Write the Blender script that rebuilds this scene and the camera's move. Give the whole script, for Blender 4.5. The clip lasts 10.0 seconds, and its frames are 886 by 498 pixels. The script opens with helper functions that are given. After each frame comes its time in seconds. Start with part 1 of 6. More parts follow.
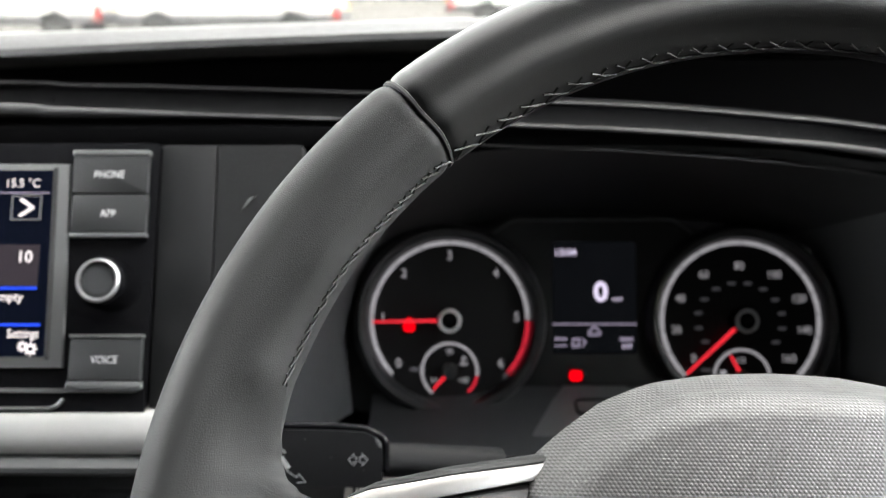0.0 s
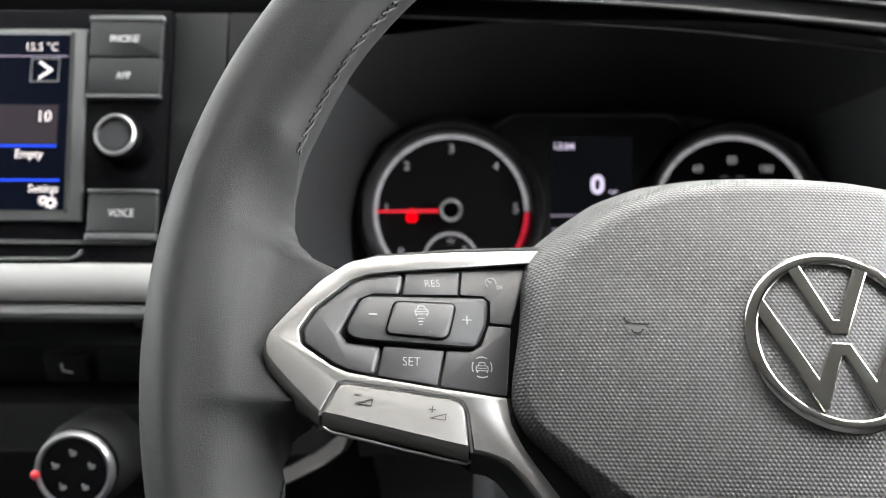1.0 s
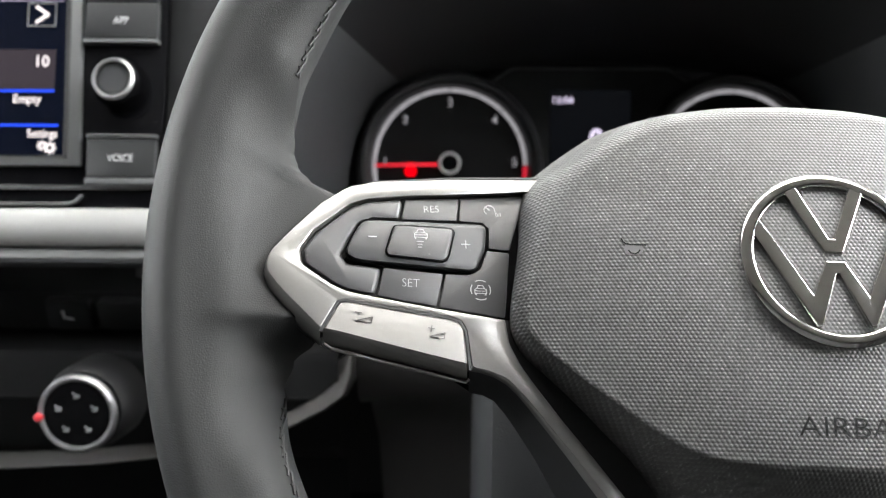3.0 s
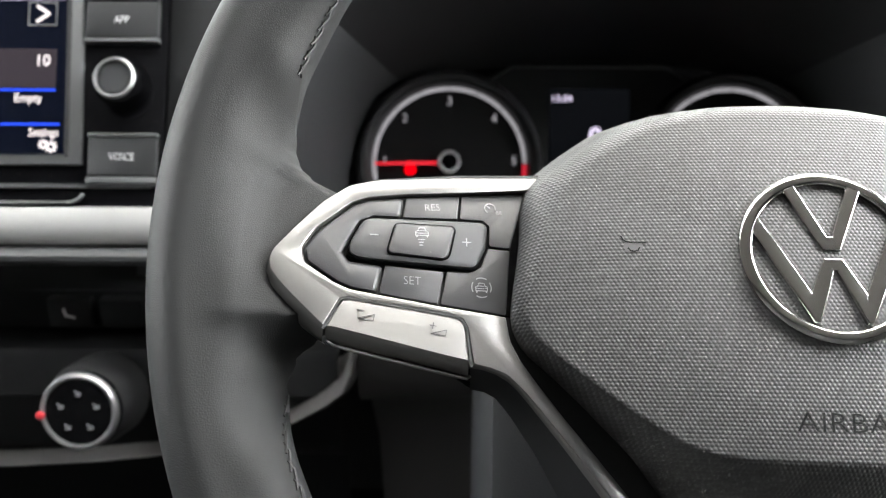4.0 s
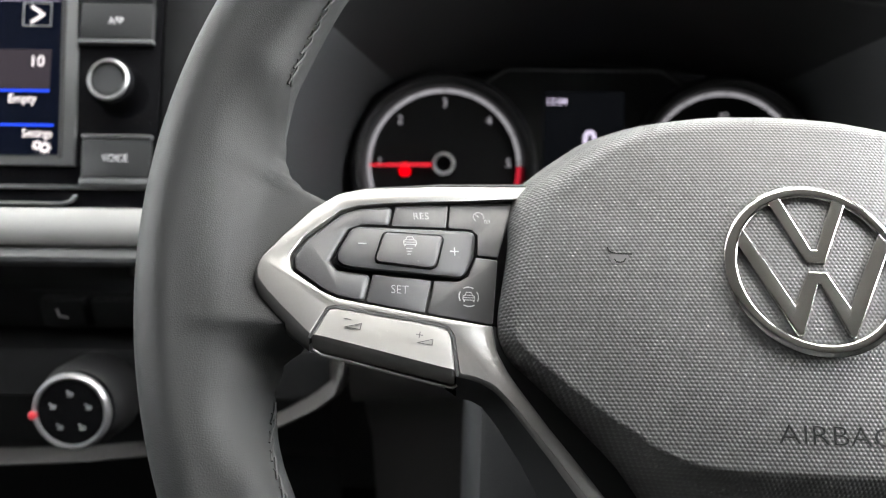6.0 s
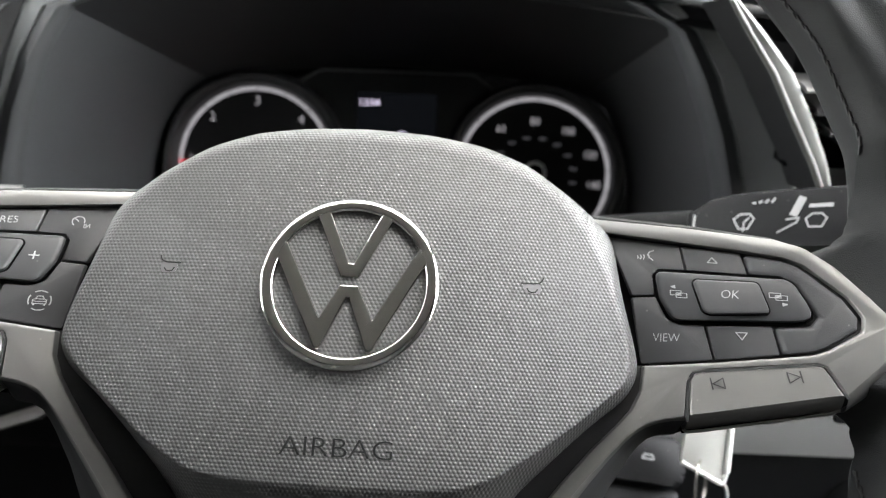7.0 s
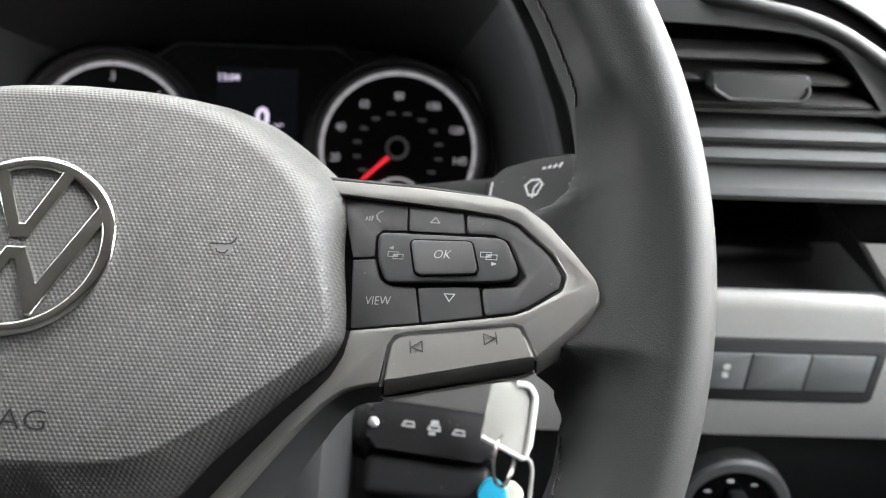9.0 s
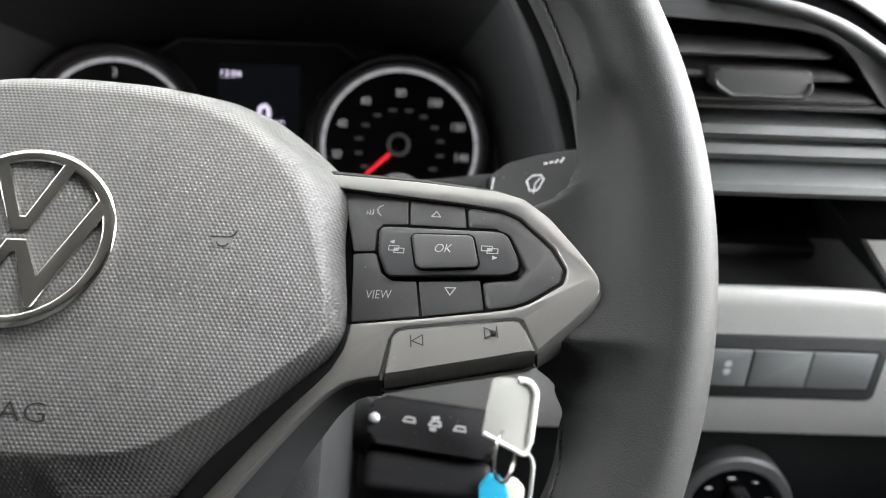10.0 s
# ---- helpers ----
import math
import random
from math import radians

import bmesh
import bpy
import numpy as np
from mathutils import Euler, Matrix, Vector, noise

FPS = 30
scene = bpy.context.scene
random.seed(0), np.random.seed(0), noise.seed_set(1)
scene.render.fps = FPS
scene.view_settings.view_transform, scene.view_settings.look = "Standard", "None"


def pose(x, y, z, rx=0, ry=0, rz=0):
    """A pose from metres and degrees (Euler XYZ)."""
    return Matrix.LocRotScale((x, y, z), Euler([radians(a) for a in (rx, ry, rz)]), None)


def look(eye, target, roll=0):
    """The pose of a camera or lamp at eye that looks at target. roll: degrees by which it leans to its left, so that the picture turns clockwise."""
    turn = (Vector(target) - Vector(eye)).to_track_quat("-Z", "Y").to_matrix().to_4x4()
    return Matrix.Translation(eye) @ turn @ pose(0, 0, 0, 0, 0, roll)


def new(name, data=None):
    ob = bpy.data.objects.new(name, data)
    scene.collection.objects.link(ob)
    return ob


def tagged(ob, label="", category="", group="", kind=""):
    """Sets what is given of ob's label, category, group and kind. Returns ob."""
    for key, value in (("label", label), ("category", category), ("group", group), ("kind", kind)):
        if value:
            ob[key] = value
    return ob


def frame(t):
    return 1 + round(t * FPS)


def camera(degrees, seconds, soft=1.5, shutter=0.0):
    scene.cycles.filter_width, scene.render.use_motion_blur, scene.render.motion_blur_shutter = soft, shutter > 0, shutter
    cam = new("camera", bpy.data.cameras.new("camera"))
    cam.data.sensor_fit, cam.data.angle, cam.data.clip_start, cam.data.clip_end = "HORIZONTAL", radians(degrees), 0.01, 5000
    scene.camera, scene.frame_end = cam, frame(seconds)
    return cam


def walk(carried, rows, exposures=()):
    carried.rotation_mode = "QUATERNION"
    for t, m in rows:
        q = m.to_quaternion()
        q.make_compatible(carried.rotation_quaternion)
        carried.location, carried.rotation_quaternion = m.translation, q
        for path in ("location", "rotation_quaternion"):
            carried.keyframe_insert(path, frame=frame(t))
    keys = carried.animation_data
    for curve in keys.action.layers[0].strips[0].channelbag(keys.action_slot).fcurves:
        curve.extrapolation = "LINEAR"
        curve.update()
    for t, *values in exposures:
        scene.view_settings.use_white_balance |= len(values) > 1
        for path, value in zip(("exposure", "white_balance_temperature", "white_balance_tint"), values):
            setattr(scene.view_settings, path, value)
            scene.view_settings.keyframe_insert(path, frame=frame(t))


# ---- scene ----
cam = camera(60.0, 10.0, soft=1.1)
PATH = [
    (0, (0.00506, 0.00348, 1.00087), (-0.0163, 1.8816, 0.3136), -0.23),
    (0.3, (0.00530, -0.01110, 0.98990), (-0.0150, 1.8620, 0.2900), -0.30),
    (0.5, (0.00580, -0.02100, 0.98060), (-0.0190, 1.8465, 0.2675), -0.10),
    (0.8, (0.00450, -0.03080, 0.96200), (-0.0180, 1.8340, 0.2410), 0.20),
    (1, (0.00540, -0.03371, 0.95075), (-0.0198, 1.8250, 0.2129), 0.07),
    (1.5, (0.00582, -0.03779, 0.93920), (-0.0225, 1.8092, 0.1725), 0.11),
    (2, (0.00716, -0.03874, 0.93913), (-0.0202, 1.8013, 0.1559), 0.14),
    (2.5, (0.00633, -0.04007, 0.93657), (-0.0180, 1.7966, 0.1453), 0.14),
    (4, (0.00462, -0.04303, 0.93738), (-0.0126, 1.7905, 0.1388), 0.11),
    (4.5, (0.00482, -0.04354, 0.93689), (-0.0138, 1.7886, 0.1351), 0.04),
    (5, (0.00392, -0.04383, 0.93752), (-0.0140, 1.7886, 0.1364), 0.14),
    (5.2, (0.00217, -0.04368, 0.93864), (-0.0075, 1.7885, 0.1368), 0.23),
    (6.3, (0.01700, -0.04250, 0.94557), (0.0013, 1.7859, 0.1352), 0.92),
    (6.5, (0.04227, -0.04292, 0.95110), (0.0311, 1.7852, 0.1400), 1.28),
    (6.7, (0.07530, -0.04250, 0.95150), (0.0690, 1.7850, 0.1390), 1.55),
    (6.9, (0.11820, -0.04180, 0.95040), (0.1160, 1.7820, 0.1290), 2.05),
    (7.1, (0.15540, -0.04000, 0.95040), (0.1570, 1.7797, 0.1205), 2.35),
    (7.3, (0.18035, -0.03590, 0.95020), (0.1870, 1.7820, 0.1165), 2.35),
    (7.5, (0.20051, -0.03520, 0.94641), (0.2123, 1.7832, 0.1137), 1.95),
    (8, (0.21969, -0.03517, 0.94073), (0.2470, 1.7801, 0.1016), 1.98),
    (8.5, (0.22270, -0.03417, 0.93947), (0.2587, 1.7803, 0.0990), 2.30),
    (9, (0.22224, -0.03362, 0.93954), (0.2615, 1.7796, 0.0964), 2.30),
    (9.5, (0.22226, -0.03397, 0.93879), (0.2594, 1.7786, 0.0943), 2.27),
    (10, (0.22260, -0.03393, 0.93798), (0.2571, 1.7783, 0.0927), 2.34),
]
walk(cam, [(t, look(eye, target, roll)) for t, eye, target, roll in PATH], exposures=[(0, 5.27, 6600, 9.5), (0.5, 5.28, 6600, 9.5), (1.2, 5.36, 6600, 9.5), (10, 5.38, 6600, 9.5)])
cam.data.dof.use_dof, cam.data.dof.focus_distance, cam.data.dof.aperture_fstop = True, 0.220, 12.5

# ---- daylight: bright overcast sky, entering through the windscreen and the door windows ----
sky_world = bpy.data.worlds.new("overcast_sky")
scene.world = sky_world
sky_world.use_nodes = True
wn = sky_world.node_tree
sky = wn.nodes.new("ShaderNodeTexSky")
sky.sky_type, sky.sun_disc = "NISHITA", False
sky.sun_elevation, sky.sun_rotation = radians(58), radians(42)
sky.air_density, sky.dust_density, sky.ozone_density = 1.6, 0.7, 0.3
wn.nodes["Background"].inputs["Strength"].default_value = 0.15
grey = wn.nodes.new("ShaderNodeHueSaturation")
grey.inputs["Saturation"].default_value = 0.15
wn.links.new(sky.outputs[0], grey.inputs["Color"])
wn.links.new(grey.outputs[0], wn.nodes["Background"].inputs["Color"])
sun_data = bpy.data.lights.new("sun", "SUN")
sun_data.energy, sun_data.angle, sun_data.color = 0.15, radians(40), (1.0, 0.98, 0.95)
sun = new("sun", sun_data)
sun.matrix_world = look((0, 0, 0), (-0.355, -0.39, -0.85))

# ---- materials ----
def shader(name, colour, rough=0.5, metal=0.0, spec=0.5, grain=0.0, scale=900.0, mottle=0.12, blotch=14.0, coat=0.0,
           dust=0.0, detail=3.0):
    """A surface with grain (bump), mottled colour at two scales and, where wanted, specks of dust."""
    m = bpy.data.materials.new(name)
    m.use_nodes = True
    t = m.node_tree
    b = t.nodes["Principled BSDF"]
    b.inputs["Roughness"].default_value = rough
    b.inputs["Metallic"].default_value = metal
    b.inputs["Specular IOR Level"].default_value = spec
    b.inputs["Coat Weight"].default_value = coat
    b.inputs["Coat Roughness"].default_value = 0.08
    co = t.nodes.new("ShaderNodeTexCoord")
    big, fine = t.nodes.new("ShaderNodeTexNoise"), t.nodes.new("ShaderNodeTexNoise")
    big.inputs["Scale"].default_value, big.inputs["Detail"].default_value = blotch, 4
    fine.inputs["Scale"].default_value, fine.inputs["Detail"].default_value = scale, detail
    t.links.new(co.outputs["Object"], big.inputs["Vector"])
    t.links.new(co.outputs["Object"], fine.inputs["Vector"])
    mix = t.nodes.new("ShaderNodeMix")
    mix.data_type = "RGBA"
    lo, hi = 1 - mottle, 1 + mottle
    mix.inputs["A"].default_value = (*[c * lo for c in colour], 1)
    mix.inputs["B"].default_value = (*[min(1, c * hi) for c in colour], 1)
    t.links.new(big.outputs["Fac"], mix.inputs["Factor"])
    last = mix.outputs["Result"]
    if dust:
        speck = t.nodes.new("ShaderNodeTexVoronoi")
        speck.inputs["Scale"].default_value = 260
        t.links.new(co.outputs["Object"], speck.inputs["Vector"])
        ramp = t.nodes.new("ShaderNodeMapRange")
        ramp.inputs["From Min"].default_value, ramp.inputs["From Max"].default_value = 0.10, 0.04
        ramp.inputs["To Min"].default_value, ramp.inputs["To Max"].default_value = 0, dust
        t.links.new(speck.outputs["Distance"], ramp.inputs["Value"])
        pick = t.nodes.new("ShaderNodeMath")
        pick.operation = "MULTIPLY"
        some = t.nodes.new("ShaderNodeMath")
        some.operation, some.inputs[1].default_value = "GREATER_THAN", 0.72
        sep = t.nodes.new("ShaderNodeSeparateColor")
        t.links.new(speck.outputs["Color"], sep.inputs["Color"])
        t.links.new(sep.outputs[0], some.inputs[0])
        t.links.new(some.outputs[0], pick.inputs[0])
        t.links.new(ramp.outputs["Result"], pick.inputs[1])
        over = t.nodes.new("ShaderNodeMix")
        over.data_type = "RGBA"
        over.inputs["B"].default_value = (0.42, 0.40, 0.37, 1)
        t.links.new(pick.outputs[0], over.inputs["Factor"])
        t.links.new(last, over.inputs["A"])
        last = over.outputs["Result"]
    t.links.new(last, b.inputs["Base Color"])
    rr = t.nodes.new("ShaderNodeMapRange")
    rr.inputs["To Min"].default_value, rr.inputs["To Max"].default_value = rough * 0.88, min(1, rough * 1.12)
    t.links.new(big.outputs["Fac"], rr.inputs["Value"])
    t.links.new(rr.outputs["Result"], b.inputs["Roughness"])
    if grain:
        bump = t.nodes.new("ShaderNodeBump")
        bump.inputs["Strength"].default_value = min(1, grain)
        bump.inputs["Distance"].default_value = 0.0004
        t.links.new(fine.outputs["Fac"], bump.inputs["Height"])
        t.links.new(bump.outputs["Normal"], b.inputs["Normal"])
    return m


def pebbled(name, colour, rough, scale, strength, mottle=0.1, spec=0.5):
    """Leather or moulded grain: small cells parted by fine creases."""
    m = shader(name, colour, rough, mottle=mottle, scale=scale * 2.2, grain=0.1, spec=spec)
    t = m.node_tree
    b = t.nodes["Principled BSDF"]
    co = t.nodes["Texture Coordinate"]
    cell = t.nodes.new("ShaderNodeTexVoronoi")
    cell.feature = "DISTANCE_TO_EDGE"
    cell.inputs["Scale"].default_value = scale
    warp = t.nodes.new("ShaderNodeTexNoise")
    warp.inputs["Scale"].default_value = scale * 0.35
    add = t.nodes.new("ShaderNodeVectorMath")
    add.operation = "MULTIPLY_ADD"
    add.inputs[1].default_value = (1.6 / scale,) * 3
    t.links.new(co.outputs["Object"], warp.inputs["Vector"])
    t.links.new(warp.outputs["Color"], add.inputs[0])
    t.links.new(co.outputs["Object"], add.inputs[2])
    t.links.new(add.outputs[0], cell.inputs["Vector"])
    top = t.nodes.new("ShaderNodeMapRange")
    top.inputs["From Max"].default_value = 0.34
    t.links.new(cell.outputs["Distance"], top.inputs["Value"])
    bump = t.nodes.new("ShaderNodeBump")
    bump.inputs["Strength"].default_value, bump.inputs["Distance"].default_value = strength, 0.00018
    t.links.new(top.outputs["Result"], bump.inputs["Height"])
    t.links.new(bump.outputs["Normal"], b.inputs["Normal"])
    return m


def dimpled(name, colour, rough, pitch, strength):
    """Moulded plastic with a close hexagonal pattern of raised dots, in the plane of the object's x and y."""
    m = shader(name, colour, rough, mottle=0.05, dust=0.12)
    t = m.node_tree
    b = t.nodes["Principled BSDF"]
    co = t.nodes["Texture Coordinate"]
    k = 2 * math.pi / (pitch * math.sqrt(3) / 2)
    waves = []
    for a in (90, 210, 330):
        dot = t.nodes.new("ShaderNodeVectorMath")
        dot.operation = "DOT_PRODUCT"
        dot.inputs[1].default_value = (k * math.cos(radians(a)), k * math.sin(radians(a)), 0)
        t.links.new(co.outputs["Object"], dot.inputs[0])
        w = t.nodes.new("ShaderNodeMath")
        w.operation = "COSINE"
        t.links.new(dot.outputs["Value"], w.inputs[0])
        waves.append(w)
    s1, s2 = t.nodes.new("ShaderNodeMath"), t.nodes.new("ShaderNodeMath")
    t.links.new(waves[0].outputs[0], s1.inputs[0])
    t.links.new(waves[1].outputs[0], s1.inputs[1])
    t.links.new(s1.outputs[0], s2.inputs[0])
    t.links.new(waves[2].outputs[0], s2.inputs[1])
    flat = t.nodes.new("ShaderNodeMapRange")
    flat.inputs["From Min"].default_value, flat.inputs["From Max"].default_value = -0.9, 2.2
    t.links.new(s2.outputs[0], flat.inputs["Value"])
    bump = t.nodes.new("ShaderNodeBump")
    bump.inputs["Strength"].default_value, bump.inputs["Distance"].default_value = strength, 0.0007
    t.links.new(flat.outputs["Result"], bump.inputs["Height"])
    t.links.new(bump.outputs["Normal"], b.inputs["Normal"])
    return m


GLOW = 0.04


def glowing(name, colour, strength):
    m = bpy.data.materials.new(name)
    m.use_nodes = True
    b = m.node_tree.nodes["Principled BSDF"]
    b.inputs["Base Color"].default_value = (*[c * 0.12 for c in colour], 1)
    b.inputs["Emission Color"].default_value = (*colour, 1)
    b.inputs["Emission Strength"].default_value = strength * GLOW
    b.inputs["Roughness"].default_value = 0.25
    b.inputs["Specular IOR Level"].default_value = 0.08
    return m


LEATHER = pebbled("black_leather", (0.0245, 0.0250, 0.0250), 0.52, 1500, 0.24, spec=0.10)


def wrinkled(m, scale, stretch, strength, distance):
    """Adds shallow stretched wrinkles under the grain of a material."""
    t = m.node_tree
    place = t.nodes.new("ShaderNodeMapping")
    place.inputs["Scale"].default_value = stretch
    t.links.new(t.nodes["Texture Coordinate"].outputs["Object"], place.inputs["Vector"])
    folds = t.nodes.new("ShaderNodeTexNoise")
    folds.inputs["Scale"].default_value, folds.inputs["Detail"].default_value, folds.inputs["Distortion"].default_value = scale, 3.0, 0.6
    t.links.new(place.outputs[0], folds.inputs["Vector"])
    bump = t.nodes.new("ShaderNodeBump")
    bump.inputs["Strength"].default_value, bump.inputs["Distance"].default_value = strength, distance
    t.links.new(folds.outputs["Fac"], bump.inputs["Height"])
    t.links.new(bump.outputs["Normal"], t.nodes["Bump"].inputs["Normal"])


wrinkled(LEATHER, 130, (0.7, 1.6, 1.6), 0.35, 0.0009)
LEATHER_UP = pebbled("black_leather_upper", (0.0100, 0.0100, 0.0099), 0.38, 1400, 0.15, spec=0.36)
THREAD = shader("black_thread", (0.022, 0.022, 0.022), 0.6, spec=0.4, grain=0.5, scale=4000)
SEAM = shader("seam_shadow_gap", (0.012, 0.012, 0.012), 0.8)
AIRBAG = dimpled("dotted_black_plastic", (0.051, 0.0505, 0.0490), 0.52, 0.00126, 0.30)
SILVER = shader("satin_silver_paint", (0.200, 0.196, 0.188), 0.29, metal=0.80, grain=0.05, scale=5000, mottle=0.04, dust=0.25)
CHROME = shader("chrome", (0.56, 0.555, 0.535), 0.07, metal=1.0, mottle=0.03)
FLANK = shader("satin_charcoal_plastic", (0.020, 0.0208, 0.0215), 0.45, spec=0.35, grain=0.08, scale=2500)
BUTTON = shader("button_black_plastic", (0.028, 0.0282, 0.029), 0.42, spec=0.42, grain=0.18, scale=3500, dust=0.2)
GLOSS = shader("gloss_black_plastic", (0.0022, 0.0022, 0.0025), 0.08, spec=0.16, mottle=0.1, dust=0.12)
DARK = pebbled("dark_grained_plastic", (0.0055, 0.0057, 0.006), 0.65, 800, 0.5, spec=0.15)
DASHPAD = pebbled("grey_black_dash_plastic", (0.034, 0.034, 0.034), 0.55, 620, 1.0, spec=0.3)
BLACKSOFT = shader("matt_black_plastic", (0.0085, 0.0085, 0.0089), 0.65, spec=0.3, grain=0.15, scale=1800)
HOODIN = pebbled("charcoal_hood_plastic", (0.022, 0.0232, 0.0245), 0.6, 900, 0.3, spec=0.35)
# the hood plastic again, darker: shade on the underside is in the colour
HOOD_SHADED = pebbled("shaded_hood_plastic", (0.013, 0.0137, 0.0145), 0.62, 900, 0.3, spec=0.25)
LIPGREY = shader("charcoal_lip", (0.075, 0.0755, 0.077), 0.5, grain=0.2, scale=1500)
BAR_CHROME = shader("polished_bar_chrome", (0.50, 0.495, 0.475), 0.13, metal=1.0, mottle=0.05, dust=0.25)
GREYTRIM = pebbled("dark_grey_trim", (0.033, 0.0345, 0.0345), 0.5, 900, 0.25)
FACE = shader("black_dial_face", (0.0035, 0.0035, 0.004), 0.5, spec=0.2)
PANEL = shader("smoked_cluster_panel", (0.0060, 0.0063, 0.0068), 0.5, spec=0.25)
# near-black that stands for deep shade in recesses and gaps, not a flock
SHADE_BLACK = shader("recess_shade_black", (0.0018, 0.0018, 0.002), 0.95, spec=0.03, grain=0.3, scale=2500)
WHITE_PRINT = shader("white_print", (0.32, 0.32, 0.32), 0.5, mottle=0.03)
BLACK_PRINT = shader("black_print", (0.004, 0.004, 0.004), 0.5, mottle=0.03)
DIAL_WHITE = glowing("lit_white_print", (0.84, 0.82, 0.88), 0.25)
DIAL_DIM = glowing("dim_print", (0.5, 0.5, 0.55), 0.05)
DIAL_RED = glowing("lit_red_print", (0.85, 0.03, 0.06), 0.45)
NEEDLE = glowing("lit_red_needle", (0.95, 0.03, 0.05), 0.7)
WARN = glowing("red_warning_lamp", (1.0, 0.0, 0.005), 0.9)
LCD = glowing("display_violet_white", (0.80, 0.72, 0.95), 0.75)
LCD_DIM = glowing("display_violet_dim", (0.55, 0.48, 0.66), 0.35)
LCD_BACK = glowing("display_backlight", (0.010, 0.0115, 0.015), 0.22)
SCREEN = glowing("infotainment_screen_dark_blue", (0.004, 0.007, 0.020), 0.16)
SCREEN_TILE = glowing("infotainment_tile", (0.055, 0.045, 0.055), 0.4)
SCREEN_BLUE = glowing("infotainment_blue_line", (0.02, 0.07, 0.75), 0.9)
SCREEN_TEXT = glowing("infotainment_text", (0.92, 0.84, 0.86), 0.8)
FRAME_GREY = shader("satin_grey_frame", (0.11, 0.112, 0.112), 0.36, metal=0.6)
KNOB_GREY = shader("knob_cap_grey", (0.03, 0.031, 0.032), 0.35, metal=0.3)
RED_PLASTIC = shader("red_marker", (0.5, 0.03, 0.04), 0.3)
TAG = shader("pale_plastic_tag", (0.27, 0.268, 0.25), 0.4, mottle=0.05)
BLUE_TAG = shader("blue_plastic", (0.02, 0.36, 0.55), 0.35)
CREAM = shader("cream_plastic", (0.68, 0.62, 0.52), 0.4)
STEEL = shader("steel", (0.6, 0.58, 0.54), 0.25, metal=1.0)
HEADLINER = shader("grey_headliner", (0.30, 0.295, 0.285), 0.9, grain=0.4, scale=1500)
DOORTRIM = shader("grey_door_trim", (0.025, 0.025, 0.025), 0.6, grain=0.3, scale=900)
CARPET = shader("dark_rubber_floor", (0.010, 0.010, 0.010), 0.8, grain=0.4, scale=700)
ASPHALT = shader("pale_asphalt", (0.10, 0.094, 0.082), 0.85, grain=0.4, scale=90, blotch=1.2, mottle=0.25)
WHITE_PAINT = shader("white_vehicle_paint", (0.64, 0.64, 0.62), 0.25, coat=0.6, mottle=0.04, blotch=3)
GREY_BUMPER = shader("grey_bumper_plastic", (0.10, 0.10, 0.105), 0.6, blotch=4)
TYRE = shader("tyre_rubber", (0.02, 0.02, 0.02), 0.8)
TAIL_RED = shader("red_tail_lamp", (0.45, 0.03, 0.03), 0.2)
WINDOW_DARK = shader("tinted_vehicle_glass", (0.02, 0.025, 0.03), 0.05)
AMBER = shader("yellow_plate", (0.75, 0.55, 0.08), 0.4)
GLASS = bpy.data.materials.new("dimming_glass")
GLASS.use_nodes = True
gb = GLASS.node_tree.nodes["Principled BSDF"]
# dark tint added to hold down the brightness of the yard
gb.inputs["Base Color"].default_value = (0.235, 0.233, 0.22, 1)
gb.inputs["Transmission Weight"].default_value, gb.inputs["Roughness"].default_value, gb.inputs["IOR"].default_value = 1.0, 0.0, 1.45


# ---- building helpers (outlines in millimetres, meshes in metres) ----
MM = 0.001


def part(name, bm, material, parent=None, label="", smooth=38):
    me = bpy.data.meshes.new(name)
    bmesh.ops.recalc_face_normals(bm, faces=bm.faces)
    bm.to_mesh(me)
    bm.free()
    me.materials.append(material)
    for p in me.polygons:
        p.use_smooth = len(p.vertices) <= 12
    me.set_sharp_from_angle(angle=radians(smooth))
    ob = new(name, me)
    if parent is not None:
        ob.parent = parent
    if label:
        tagged(ob, label)
    return ob


def empty(name, m, label, category, group="", kind=""):
    ob = new(name)
    ob.empty_display_size = 0.05
    ob.matrix_world = m
    return tagged(ob, label, category, group, kind)


def rounded(pts, r, n=4):
    """The outline with its corners rounded; r in millimetres, one for all or one a corner."""
    out = []
    for i, p in enumerate(pts):
        rad = r[i] if isinstance(r, (list, tuple)) else r
        p = Vector(p)
        a, b = Vector(pts[i - 1]) - p, Vector(pts[(i + 1) % len(pts)]) - p
        if rad <= 0 or a.length < 1e-6 or b.length < 1e-6:
            out.append(tuple(p))
            continue
        ang = a.angle(b)
        cut = min(rad / max(math.tan(ang / 2), 1e-3), 0.45 * a.length, 0.45 * b.length)
        s, e = p + a.normalized() * cut, p + b.normalized() * cut
        for k in range(n + 1):
            u = k / n
            out.append(tuple((1 - u) ** 2 * s + 2 * u * (1 - u) * p + u * u * e))
    return out


